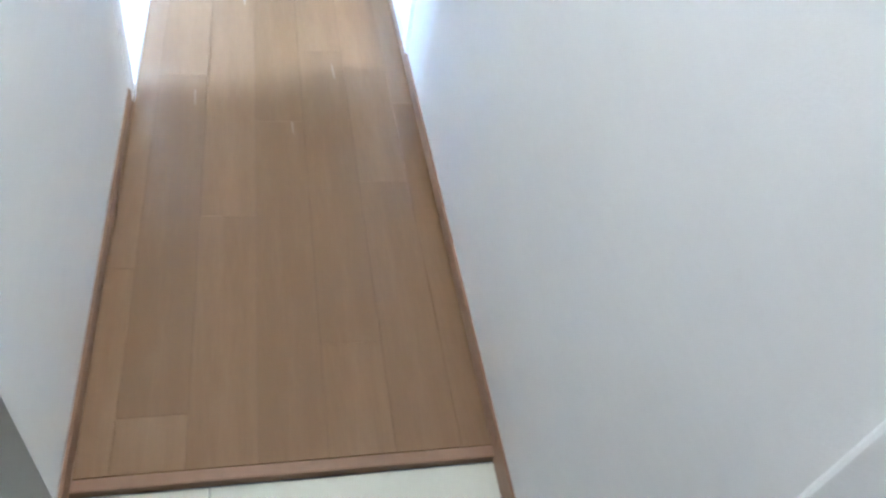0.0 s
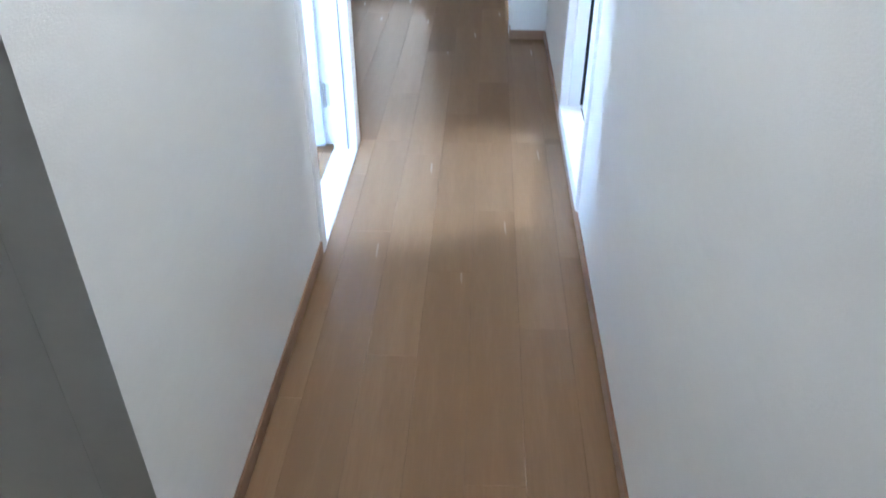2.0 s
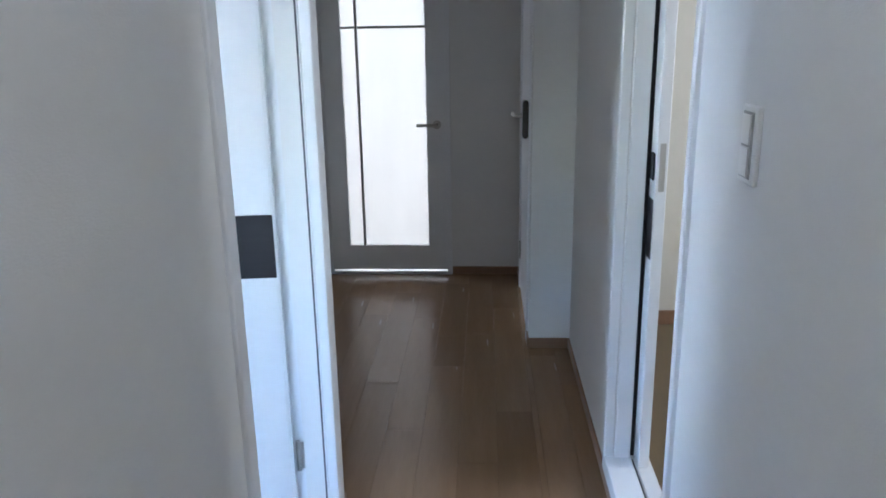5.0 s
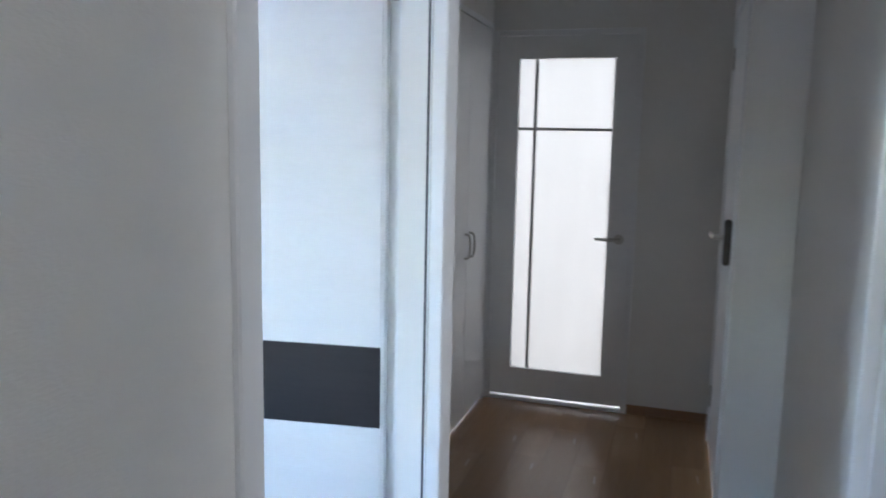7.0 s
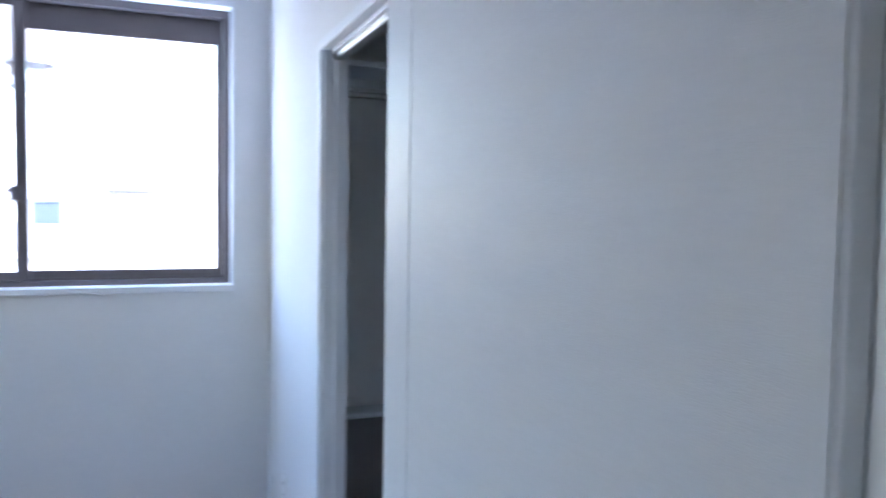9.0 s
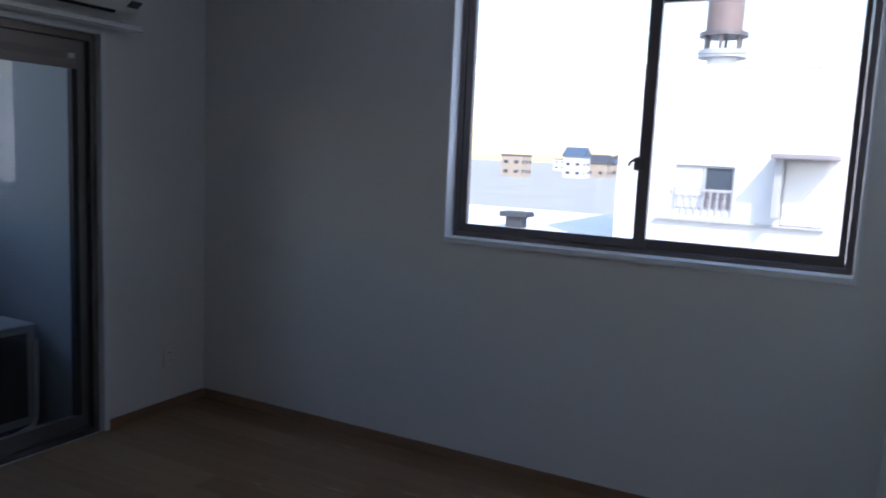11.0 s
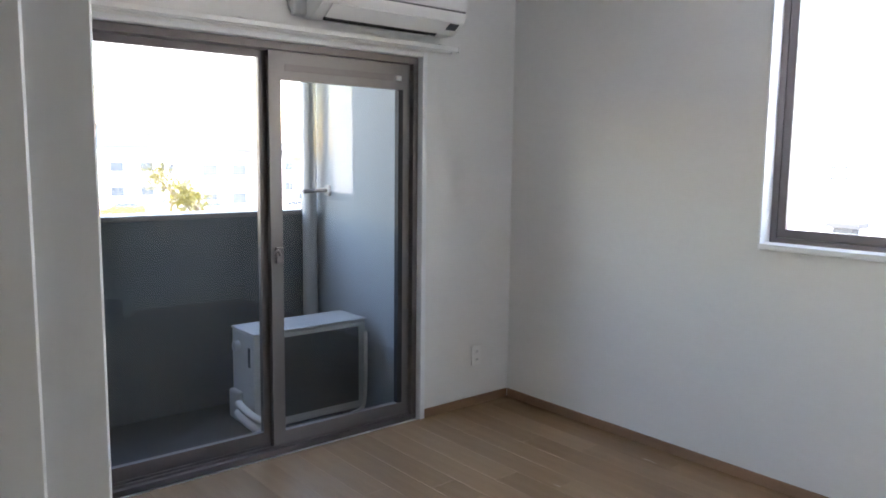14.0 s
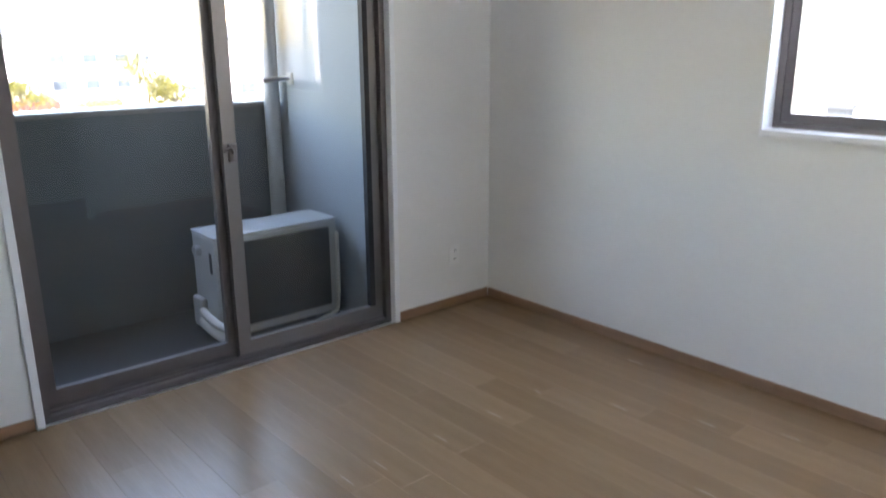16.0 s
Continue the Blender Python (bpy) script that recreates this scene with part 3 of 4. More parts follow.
# Unseen ceiling fitting modelled around the added hall fill lamp.
def added_downlight():
    x, y, z = HALL_FILL
    d = thing("added_downlight", HALL_FILL, "unseen round ceiling light added to brighten the hall", "ceiling light")
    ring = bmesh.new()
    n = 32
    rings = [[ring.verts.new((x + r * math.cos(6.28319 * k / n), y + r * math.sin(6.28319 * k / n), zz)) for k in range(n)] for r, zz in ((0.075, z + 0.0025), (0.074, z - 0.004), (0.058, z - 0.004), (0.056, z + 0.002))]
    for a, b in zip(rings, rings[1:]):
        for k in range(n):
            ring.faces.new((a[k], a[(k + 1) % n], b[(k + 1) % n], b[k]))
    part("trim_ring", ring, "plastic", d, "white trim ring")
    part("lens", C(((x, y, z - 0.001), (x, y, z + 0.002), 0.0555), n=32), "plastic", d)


added_downlight()

# ---- bedroom closet ----
def closet():
    f = tagged(new("closet_frame"), "white painted frame of the doorless closet opening", "closet frame", kind="structure")
    part("casing", B(((-2.550, YN - 0.010, 0), (-2.522, YN + 0.02, 1.976)), bevel=0.002), "paint", f)
    part("casing", B(((-2.522, YN - 0.010, 1.948), (-1.726, YN + 0.02, 1.976)), bevel=0.002), "paint", f)
    part("jamb", B(((-2.522, YN + 0.0005, 0), (-2.508, YN2 + 0.012, 1.948)), bevel=0.002), "paint", f)
    part("casing", B(((-1.726, YN - 0.010, 0), (-1.698, YN + 0.02, 1.976)), bevel=0.002), "paint", f)
    part("jamb", B(((-1.740, YN + 0.0005, 0), (-1.726, YN2 + 0.012, 1.948)), bevel=0.002), "paint", f)
    part("jamb_bead", B(((-2.508, YN + 0.035, 0), (-2.500, YN + 0.055, 1.93)), bevel=0.002), "paint", f)
    part("head", B(((-2.508, YN + 0.0205, 1.935), (-1.7405, YN2 + 0.012, 1.9475)), bevel=0.002), "paint", f)
    part("track", B(((-2.506, YN + 0.03, 1.918), (-1.742, YN + 0.065, 1.9345)), bevel=0.002), "steel", f, "aluminium folding door track")
    d = thing("closet_shelf", (XW + 0.2, 2.5, 2.06), "white closet shelf on the side wall", "shelf")
    part("board", B(((XW + 0.001, YN2 + 0.002, 2.06), (XW + 0.33, 2.949, 2.085)), bevel=0.002), "paint", d)
    part("cleat", B(((XW + 0.001, YN2 + 0.002, 2.02), (XW + 0.02, 2.949, 2.0595)), bevel=0.002), "paint", d)
    r = thing("hanging_rail", (XW + 0.16, 2.5, 1.96), "steel clothes rail under the closet shelf", "clothes rail")
    part("rod", C(((XW + 0.16, YN2 + 0.002, 1.965), (XW + 0.16, 2.949, 1.965), 0.014)), "steel", r, smooth=True)
    for y in (YN2 + 0.004, 2.93):
        part("bracket", B(((XW + 0.13, y, 1.94), (XW + 0.19, y + 0.015, 2.0595)), bevel=0.002), "steel", r)
    b = thing("closet_bench", (XW + 0.15, 2.5, 0), "low grey panelled closet ledge with a white top", "ledge")
    part("front_panel", B(((XW + 0.010, YN2 + 0.003, 0.0), (XW + 0.12, 2.949, 0.485)), bevel=0.002), "panelgrey", b)
    part("top", B(((XW + 0.001, YN2 + 0.003, 0.4855), (XW + 0.135, 2.949, 0.51)), bevel=0.003), "paint", b)
    skirting((XW + 0.1205, YN2 + 0.003), (XW + 0.13, 2.949))


closet()


# ---- sliding windows ----
def west_window():
    w = tagged(new("window_1"), "two-pane bronze aluminium sliding window with white reveal", "window", kind="structure")
    y0, y1, z0, z1 = 0.083, 1.826, 1.109, 2.328
    # white reveal and sill board
    part("reveal", B(((XW - 0.078, 0.070, 1.080), (XW + 0.012, 0.0825, 2.352)), bevel=0.002), "paint", w)
    part("reveal", B(((XW - 0.078, 1.8265, 1.080), (XW + 0.012, 1.839, 2.352)), bevel=0.002), "paint", w)
    part("reveal", B(((XW - 0.078, 0.0825, 2.3285), (XW + 0.012, 1.8265, 2.352)), bevel=0.002), "paint", w)
    part("window_sill", B(((XW - 0.078, 0.0825, 1.080), (XW + 0.016, 1.8265, 1.1085)), bevel=0.003), "paint", w)
    a, b = XW - 0.165, XW - 0.072
    part("window_frame", wall("x", a, b, y0, y1, z0, z1, [(y0 + 0.028, y1 - 0.028, z0 + 0.022, z1 - 0.030)]), "bronze", w)
    part("track", B(((a + 0.02, y0 + 0.028, z0 + 0.0225), (a + 0.026, y1 - 0.028, z0 + 0.034)), ((a + 0.058, y0 + 0.028, z0 + 0.0225), (a + 0.064, y1 - 0.028, z0 + 0.034))), "bronze", w)
    for xs, u0, u1, ztop in ((XW - 0.078, y0 + 0.030, 1.017, 2.297), (XW - 0.132, 0.965, y1 - 0.030, 2.297)):
        s = part("sash", wall("x", xs, xs - 0.028, u0, u1, z0 + 0.025, ztop, [(u0 + 0.036, u1 - (0.052 if xs > XW - 0.12 else 0.026), z0 + 0.062, ztop - (0.030 if xs > XW - 0.12 else 0.108))]), "bronze", w)
        part("pane", B(((xs - 0.016, u0 + 0.034, z0 + 0.060), (xs - 0.011, u1 - 0.024, ztop - 0.028))), "glass", s)
    k = part("crescent_lock", B(((XW - 0.0945, 0.945, 1.47), (XW - 0.072, 0.985, 1.53)), bevel=0.005, seg=2), "bronze", w, "dark crescent lock")
    part("catch", tube([(XW - 0.075, 0.965, 1.50), (XW - 0.065, 0.945, 1.52), (XW - 0.065, 0.925, 1.49)], 0.006), "bronze", k, smooth=True)
    for ob in bpy.data.objects:
        if ob.name.startswith("pane"):
            ob.visible_shadow = False


west_window()


def curtain_rail(name, p, q, label):
    """A double curtain rail along x or y from p to q, with brackets on the wall behind."""
    d = thing(name, p, label, "curtain rail", "bedroom curtain rails")
    p, q = Vector(p), Vector(q)
    along = (q - p).normalized()
    out = Vector((0, 1, 0)) if abs(along.x) > 0.5 else Vector((1, 0, 0))
    for off in (0.045, 0.100):
        a, b = p + out * (off - 0.009), q + out * (off + 0.009)
        part("track", B(((a.x, a.y, p.z - 0.012), (b.x, b.y, p.z + 0.012)), bevel=0.003, seg=2), "plastic", d)
        for e, s in ((p, -1), (q, 1)):
            c = e + out * off
            part("end_cap", B((tuple(c - along * 0.006 - out * 0.012 - Vector((0, 0, 0.015))), tuple(c + along * 0.006 + out * 0.012 + Vector((0, 0, 0.015)))), bevel=0.003), "plastic", d)
    n = 4
    for k in range(n):
        c = p.lerp(q, 0.06 + 0.88 * k / (n - 1))
        part("bracket", B((tuple(c - along * 0.015 + Vector((0, 0, 0.0125))), tuple(c + along * 0.015 + out * 0.112 + Vector((0, 0, 0.018)))), (tuple(c - along * 0.015 - Vector((0, 0, 0.012))), tuple(c + along * 0.015 + out * 0.006 + Vector((0, 0, 0.03)))), bevel=0.0015), "plastic", d)


curtain_rail("curtain_rail", (XW, 0.0, 2.372), (XW, 1.93, 2.372), "white double curtain rail above the window")
curtain_rail("curtain_rail", (-3.13, YS, 2.045), (-1.22, YS, 2.045), "white double curtain rail above the balcony door")


def balcony_door():
    w = tagged(new("window_2"), "bronze aluminium sliding balcony door with two tall panes", "sliding door", kind="structure")
    x0, x1, z0, z1 = -2.962, -1.235, -0.005, 2.0
    part("casing", B(((-2.994, YS - 0.07, -0.011), (-2.9625, YS + 0.012, 2.026)), bevel=0.003), "paint", w)
    part("casing", B(((-1.2345, YS - 0.07, -0.011), (-1.203, YS + 0.012, 2.026)), bevel=0.003), "paint", w)
    part("casing", B(((-2.9625, YS - 0.07, 2.0005), (-1.2345, YS + 0.012, 2.026)), bevel=0.003), "paint", w)
    a, b = YS - 0.145, YS - 0.030
    part("window_frame", wall("y", a, b, x0, x1, z0, z1, [(x0 + 0.030, x1 - 0.030, z0 + 0.028, z1 - 0.035)]), "bronze", w)
    part("track", B(((x0 + 0.03, b - 0.03, z0 + 0.0285), (x1 - 0.03, b - 0.024, z0 + 0.04)), ((x0 + 0.03, b - 0.07, z0 + 0.0285), (x1 - 0.03, b - 0.064, z0 + 0.04))), "bronze", w)
    # east sash on the outer track, west sash with its vent rail on the inner one
    for ys, u0, u1, zt, m, inner in ((YS - 0.100, -2.125, x1 - 0.032, 0.035, "bronze", False), (YS - 0.062, x0 + 0.032, -2.096, 0.135, "bronzelight", True)):
        s = part("sash", wall("y", ys, ys - 0.030, u0, u1, z0 + 0.030, z1 - 0.037, [(u0 + (0.050 if inner else 0.064), u1 - (0.064 if inner else 0.046), z0 + 0.105, z1 - 0.037 - zt)]), m, w)
        part("pane", B(((u0 + 0.045, ys - 0.018, z0 + 0.10), (u1 - 0.042, ys - 0.013, z1 - 0.037 - zt + 0.005))), "glass", s)
        if inner:
            v = part("vent_slot", B(((u0 + 0.11, ys, 1.872), (u1 - 0.085, ys + 0.003, 1.905)), bevel=0.001), "bronze", s, "dark ventilation slot")
            part("vent_knob", B(((u0 + 0.06, ys, 1.875), (u0 + 0.095, ys + 0.008, 1.9)), bevel=0.002), "plastic", s)
    part("glazing_gasket", B(((x0 + 0.078, YS - 0.0935, z0 + 0.105), (x0 + 0.108, YS - 0.0605, z1 - 0.173))), "black", w, "dark strip beside the pane")
    k = part("crescent_lock", B(((-2.155, YS - 0.0615, 0.95), (-2.115, YS - 0.042, 1.03)), bevel=0.005, seg=2), "bronze", w, "dark crescent lock")
    part("catch", tube([(-2.135, YS - 0.044, 0.99), (-2.12, YS - 0.032, 1.02), (-2.09, YS - 0.034, 1.0)], 0.007), "bronze", k, smooth=True)
    for ob in bpy.data.objects:
        if ob.name.startswith("pane"):
            ob.visible_shadow = False


balcony_door()


# ---- air conditioner ----
def air_conditioner():
    x0, x1 = -3.095, -2.245
    d = thing("air_conditioner", ((x0 + x1) / 2, YS, 2.1), "white wall-mounted air conditioner above the balcony door", "air conditioner")
    prof = [(YS + 0.012, 2.385), (YS + 0.170, 2.385), (YS + 0.200, 2.365), (YS + 0.205, 2.200), (YS + 0.190, 2.165), (YS + 0.105, 2.112), (YS + 0.012, 2.112)]
    part("body", prism(prof, x0, x1, "x", bevel=0.006), "plastic", d, smooth=True)
    part("front_panel", B(((x0 + 0.004, YS + 0.2035, 2.222), (x1 - 0.004, YS + 0.214, 2.372)), bevel=0.004, seg=3), "gloss", d, "glossy white front panel")
    part("panel_joint", B(((x0 + 0.006, YS + 0.2005, 2.2145), (x1 - 0.006, YS + 0.2065, 2.2215))), "gasket", d, "thin dark joint under the front panel")
    part("flap", prism([(YS + 0.122, 2.116), (YS + 0.196, 2.166), (YS + 0.201, 2.160), (YS + 0.127, 2.109)], x0 + 0.12, x1 - 0.045, "x", bevel=0.001), "plastic", d, "closed white air flap")
    part("outlet_slot", prism([(YS + 0.098, 2.1065), (YS + 0.121, 2.1205), (YS + 0.125, 2.1125), (YS + 0.102, 2.0985)], x0 + 0.13, x1 - 0.05, "x"), "black", d, "dark air outlet slot")
    part("indicator", prism([(YS + 0.150, 2.134), (YS + 0.185, 2.158), (YS + 0.188, 2.154), (YS + 0.153, 2.130)], x0 + 0.035, x0 + 0.095, "x"), "gasket", d, "dark indicator window")
    part("end_cap", prism(prof, x1 + 0.0002, x1 + 0.004, "x"), "plastic", d)
    part("mounting_plate", B(((x1 + 0.001, YS + 0.0005, 2.12), (x1 + 0.072, YS + 0.05, 2.36)), bevel=0.012, seg=3), "plastic", d, "white pipe cover beside the unit")
    part("cord", tube([(x1 + 0.085, YS + 0.006, 2.24), (x1 + 0.082, YS + 0.008, 2.16), (x1 + 0.070, YS + 0.02, 2.13)], 0.004), "plasticgrey", d)
    part("plug", B(((x1 + 0.073, YS, 2.225), (x1 + 0.100, YS + 0.02, 2.265)), bevel=0.004), "plasticgrey", d)


air_conditioner()

# ---- balcony ----
YP = -2.70
structure("balcony_floor", B(((-2.994, YP, -0.25), (-0.4, YS - 0.151, -0.10))), "balfloor", "balcony floor, shade in its dark grey", "floor")
structure("balcony_parapet", B(((-2.994, YP - 0.16, -0.6), (-0.4, YP - 0.0005, 1.085)), bevel=0.004), "concrete", "rendered balcony parapet, shade in its dark grey", "parapet")
structure("parapet_coping", B(((-2.994, YP - 0.18, 1.0855), (-0.4, YP + 0.02, 1.118)), bevel=0.006), "bronzelight", "pale aluminium parapet coping", "parapet")
structure("balcony_end_wall", B(((-3.15, YP - 0.18, -0.6), (-2.995, YS - 0.1655, 2.9)), bevel=0.004), "render", "rendered wall at the balcony end, sky light in its pale grey", "wall")
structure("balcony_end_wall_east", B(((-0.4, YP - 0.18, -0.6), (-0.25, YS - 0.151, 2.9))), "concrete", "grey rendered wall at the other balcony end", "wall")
# Unseen slab, added to keep the high sky off the balcony.
structure("balcony_ceiling", B(((-3.8, YP - 0.18, 2.75), (-0.25, YS - 0.151, 2.9))), "concrete", "unseen slab added to shade the balcony", "ceiling")
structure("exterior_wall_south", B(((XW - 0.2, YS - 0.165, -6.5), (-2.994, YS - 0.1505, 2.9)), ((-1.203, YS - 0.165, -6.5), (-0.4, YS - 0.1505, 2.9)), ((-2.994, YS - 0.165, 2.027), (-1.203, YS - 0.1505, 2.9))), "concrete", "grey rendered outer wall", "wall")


def drain_pipe():
    px, py = -2.925, YP + 0.062
    d = thing("drain_pipe", (px, py, -0.1), "pale grey drain pipe in the balcony corner", "pipe")
    part("pipe", C(((px, py, -0.1), (px, py, 2.749), 0.048), n=20), "plasticgrey", d, smooth=True)
    for z in (0.2, 1.6, 2.4):
        part("collar", C(((px, py, z), (px, py, z + 0.04), 0.052), n=20), "plasticgrey", d, smooth=True)
    b = thing("laundry_bracket", (-2.99, -2.515, 1.25), "grey metal laundry pole bracket on the balcony wall", "bracket")
    part("mount", B(((-2.9945, -2.545, 1.215), (-2.978, -2.485, 1.285)), bevel=0.004), "plasticgrey", b)
    part("arm", tube([(-2.98, -2.515, 1.25), (-2.90, -2.515, 1.25), (-2.81, -2.515, 1.245)], 0.013), "bronze", b, smooth=True)


drain_pipe()


def outdoor_unit():
    x0, x1, y0, y1, z0, z1 = -2.93, -2.20, -2.27, -1.99, -0.05, 0.505
    d = thing("outdoor_unit", ((x0 + x1) / 2, (y0 + y1) / 2, -0.1), "ivory outdoor air conditioner unit on the balcony", "air conditioner unit")
    part("casing", B(((x0, y0, z0), (x1, y1, z1 - 0.015)), bevel=0.012, seg=2), "plasticgrey", d)
    part("lid", B(((x0 - 0.004, y0 - 0.004, z1 - 0.0148), (x1 + 0.004, y1 + 0.004, z1)), bevel=0.008, seg=2), "plasticgrey", d)
    part("rear_grille", B(((x0 + 0.05, y1 - 0.004, z0 + 0.05), (x1 - 0.06, y1 + 0.003, z1 - 0.045)), bevel=0.002), "darkgrille", d, "dark finned rear grille")
    part("drain_hose", tube([(x0 + 0.012, y1 + 0.02, z1 - 0.08), (x0 + 0.012, y1 + 0.02, z0 + 0.06), (x0 + 0.05, y1 + 0.03, -0.07), (x1 - 0.12, y1 + 0.04, -0.08), (x1 - 0.03, y1 + 0.03, -0.03)], 0.011), "hose", d, smooth=True)
    part("valve_cap", C(((x1, y1 - 0.19, z1 - 0.10), (x1 + 0.03, y1 - 0.19, z1 - 0.10), 0.028), n=20), "plasticgrey", d, smooth=True)
    part("grip_recess", B(((x1 - 0.001, y1 - 0.07, z1 - 0.20), (x1 + 0.003, y1 - 0.045, z1 - 0.09)), bevel=0.001), "darkgrille", d)
    part("valve_cover", B(((x1 - 0.002, y1 - 0.26, z0 + 0.03), (x1 + 0.035, y1 - 0.14, z0 + 0.20)), bevel=0.015, seg=3), "plasticgrey", d)
    for k, r in ((0.0, 0.022), (-0.055, 0.026)):
        part("refrigerant_pipe", tube([(x1 + 0.02, y1 - 0.16, z0 + 0.13 + k), (x1 + 0.05, y1 - 0.06, z0 + 0.14 + k), (x1 + 0.04, y1 + 0.10, z0 + 0.11 + k), (x1 - 0.02, y1 + 0.24, z0 + 0.10 + k)], r), "hose", d, "ivory wrapped refrigerant pipe", smooth=True)
    for x in (x0 + 0.1, x1 - 0.16):
        part("foot", B(((x, y0 + 0.01, -0.10), (x + 0.06, y1 - 0.01, z0 + 0.001)), bevel=0.004), "gasket", d)


outdoor_unit()

# ---- entrance ----


def entrance_frame():
    d = tagged(new("door_frame"), "dark brown steel entrance door frame", "door frame", kind="structure")
    part("return", B(((XR - 0.012, -0.56, -0.022), (XR + 0.079, -0.50, 2.1)), bevel=0.011, seg=3), "paper", d)
    part("jamb", B(((XR - 0.045, -0.68, -0.022), (XR + 0.079, -0.5605, 2.1)), bevel=0.004), "doorframe", d)


entrance_frame()

# ---- outdoors ----
G = -4.4
structure("ground", B(((-900, -900, G - 0.5), (900, 900, G))), "ground", "town ground reaching to the horizon", "ground")
structure("road", B(((-110, -64, G + 0.001), (60, -58, G + 0.012))), "asphalt", "asphalt street beyond the balcony", "road")


def house(x, y, w, d, h, roof, walls, rooftype="hip", turn=0.0, label="", floors=2, group="town houses"):
    o = thing("house", (x, y, G), label or "pale two-storey house with a tiled roof", "house", group)
    part("wall", B(((x - w / 2, y - d / 2, G), (x + w / 2, y + d / 2, G + h))), walls, o)
    e = 0.5
    bm = bmesh.new()
    if rooftype == "flat":
        box(bm, (x - w / 2 - 0.1, y - d / 2 - 0.1, G + h), (x + w / 2 + 0.1, y + d / 2 + 0.1, G + h + 0.5))
    else:
        rise = 0.28 * d
        ins = d / 2 if rooftype == "hip" else 0.0
        lo = [(x - w / 2 - e, y - d / 2 - e), (x + w / 2 + e, y - d / 2 - e), (x + w / 2 + e, y + d / 2 + e), (x - w / 2 - e, y + d / 2 + e)]
        a = [bm.verts.new((*p, G + h)) for p in lo]
        b = [bm.verts.new((*p, G + h + 0.15)) for p in lo]
        r0, r1 = bm.verts.new((x - w / 2 - e + ins, y, G + h + rise)), bm.verts.new((x + w / 2 + e - ins, y, G + h + rise))
        bm.faces.new(a[::-1])
        for i in range(4):
            bm.faces.new((a[i], a[(i + 1) % 4], b[(i + 1) % 4], b[i]))
        if rooftype == "gabley":
            r0.co, r1.co = (x, y - d / 2 - e, G + h + 0.4 * w), (x, y + d / 2 + e, G + h + 0.4 * w)
            b = [b[3], b[0], b[1], b[2]]
            r0, r1 = r1, r0
        bm.faces.new((b[0], b[1], r1, r0))
        bm.faces.new((b[1], b[2], r1))
        bm.faces.new((b[2], b[3], r0, r1))
        bm.faces.new((b[3], b[0], r0))
    part("roof", bm, roof, o)
    for f in range(floors):
        zc = G + 1.6 + f * 2.8
        if zc > G + h - 0.6:
            break
        for k in range(max(1, int(w // 2.6))):
            xc = x - w / 2 + (k + 0.5) * w / max(1, int(w // 2.6))
            wn_ = part("window", B(((xc - 0.75, y + d / 2, zc - 0.55), (xc + 0.75, y + d / 2 + 0.06, zc + 0.55))), "bronzelight", o)
            part("pane", B(((xc - 0.68, y + d / 2 + 0.0605, zc - 0.48), (xc - 0.02, y + d / 2 + 0.07, zc + 0.48)), ((xc + 0.02, y + d / 2 + 0.0605, zc - 0.48), (xc + 0.68, y + d / 2 + 0.07, zc + 0.48))), "winglass", wn_)
        for k in range(max(1, int(d // 2.8))):
            yc = y - d / 2 + (k + 0.5) * d / max(1, int(d // 2.8))
            wn_ = part("window", B(((x + w / 2, yc - 0.7, zc - 0.5), (x + w / 2 + 0.06, yc + 0.7, zc + 0.5))), "bronzelight", o)
            part("pane", B(((x + w / 2 + 0.0605, yc - 0.63, zc - 0.43), (x + w / 2 + 0.07, yc - 0.02, zc + 0.43)), ((x + w / 2 + 0.0605, yc + 0.02, zc - 0.43), (x + w / 2 + 0.07, yc + 0.63, zc + 0.43))), "winglass", wn_)
    return o


rng = random.Random(7)
house(-36.9, -100.0, 7.0, 8.0, 8.2, "roofblue", "townwall", "gabley", label="pale gabled house with a blue slate roof")
house(-33, -73, 9, 8, 6.2, "rooftile", "townwall", "hip", label="pale two-storey house with grey roof tiles")
house(-44, -66, 9, 8, 5.6, "rooftile", "facadewarm", "hip", label="cream two-storey house with grey roof tiles")
house(-12, -84, 11, 8, 6.3, "rooftile", "townwall", "gable", label="pale gabled house with grey roof tiles")
house(-27, -92, 10, 8, 6.6, "roofblue", "townwall", "hip", label="pale house with a blue hipped roof")
house(-56, -78, 10, 8, 6.8, "rooftile", "townwall", "gable", label="pale gabled house with dark roof tiles")
for k in range(58):
    d = 95 + k * 5.5 + rng.uniform(-4, 4)
    ang = radians(rng.uniform(209 if d < 230 else 184, 262))
    x, y = d * math.cos(ang), d * math.sin(ang)
    house(x, y, rng.uniform(7, 13), rng.uniform(6, 9), rng.uniform(4.6, 7.0), rng.choice(["rooftile", "roofblue", "rooftile", "rooftile"]), rng.choice(["townwall", "facadewarm", "townwall"]), rng.choice(["hip", "gable", "flat", "gabley"]), label="distant pale town house", floors=2, group="distant town houses")


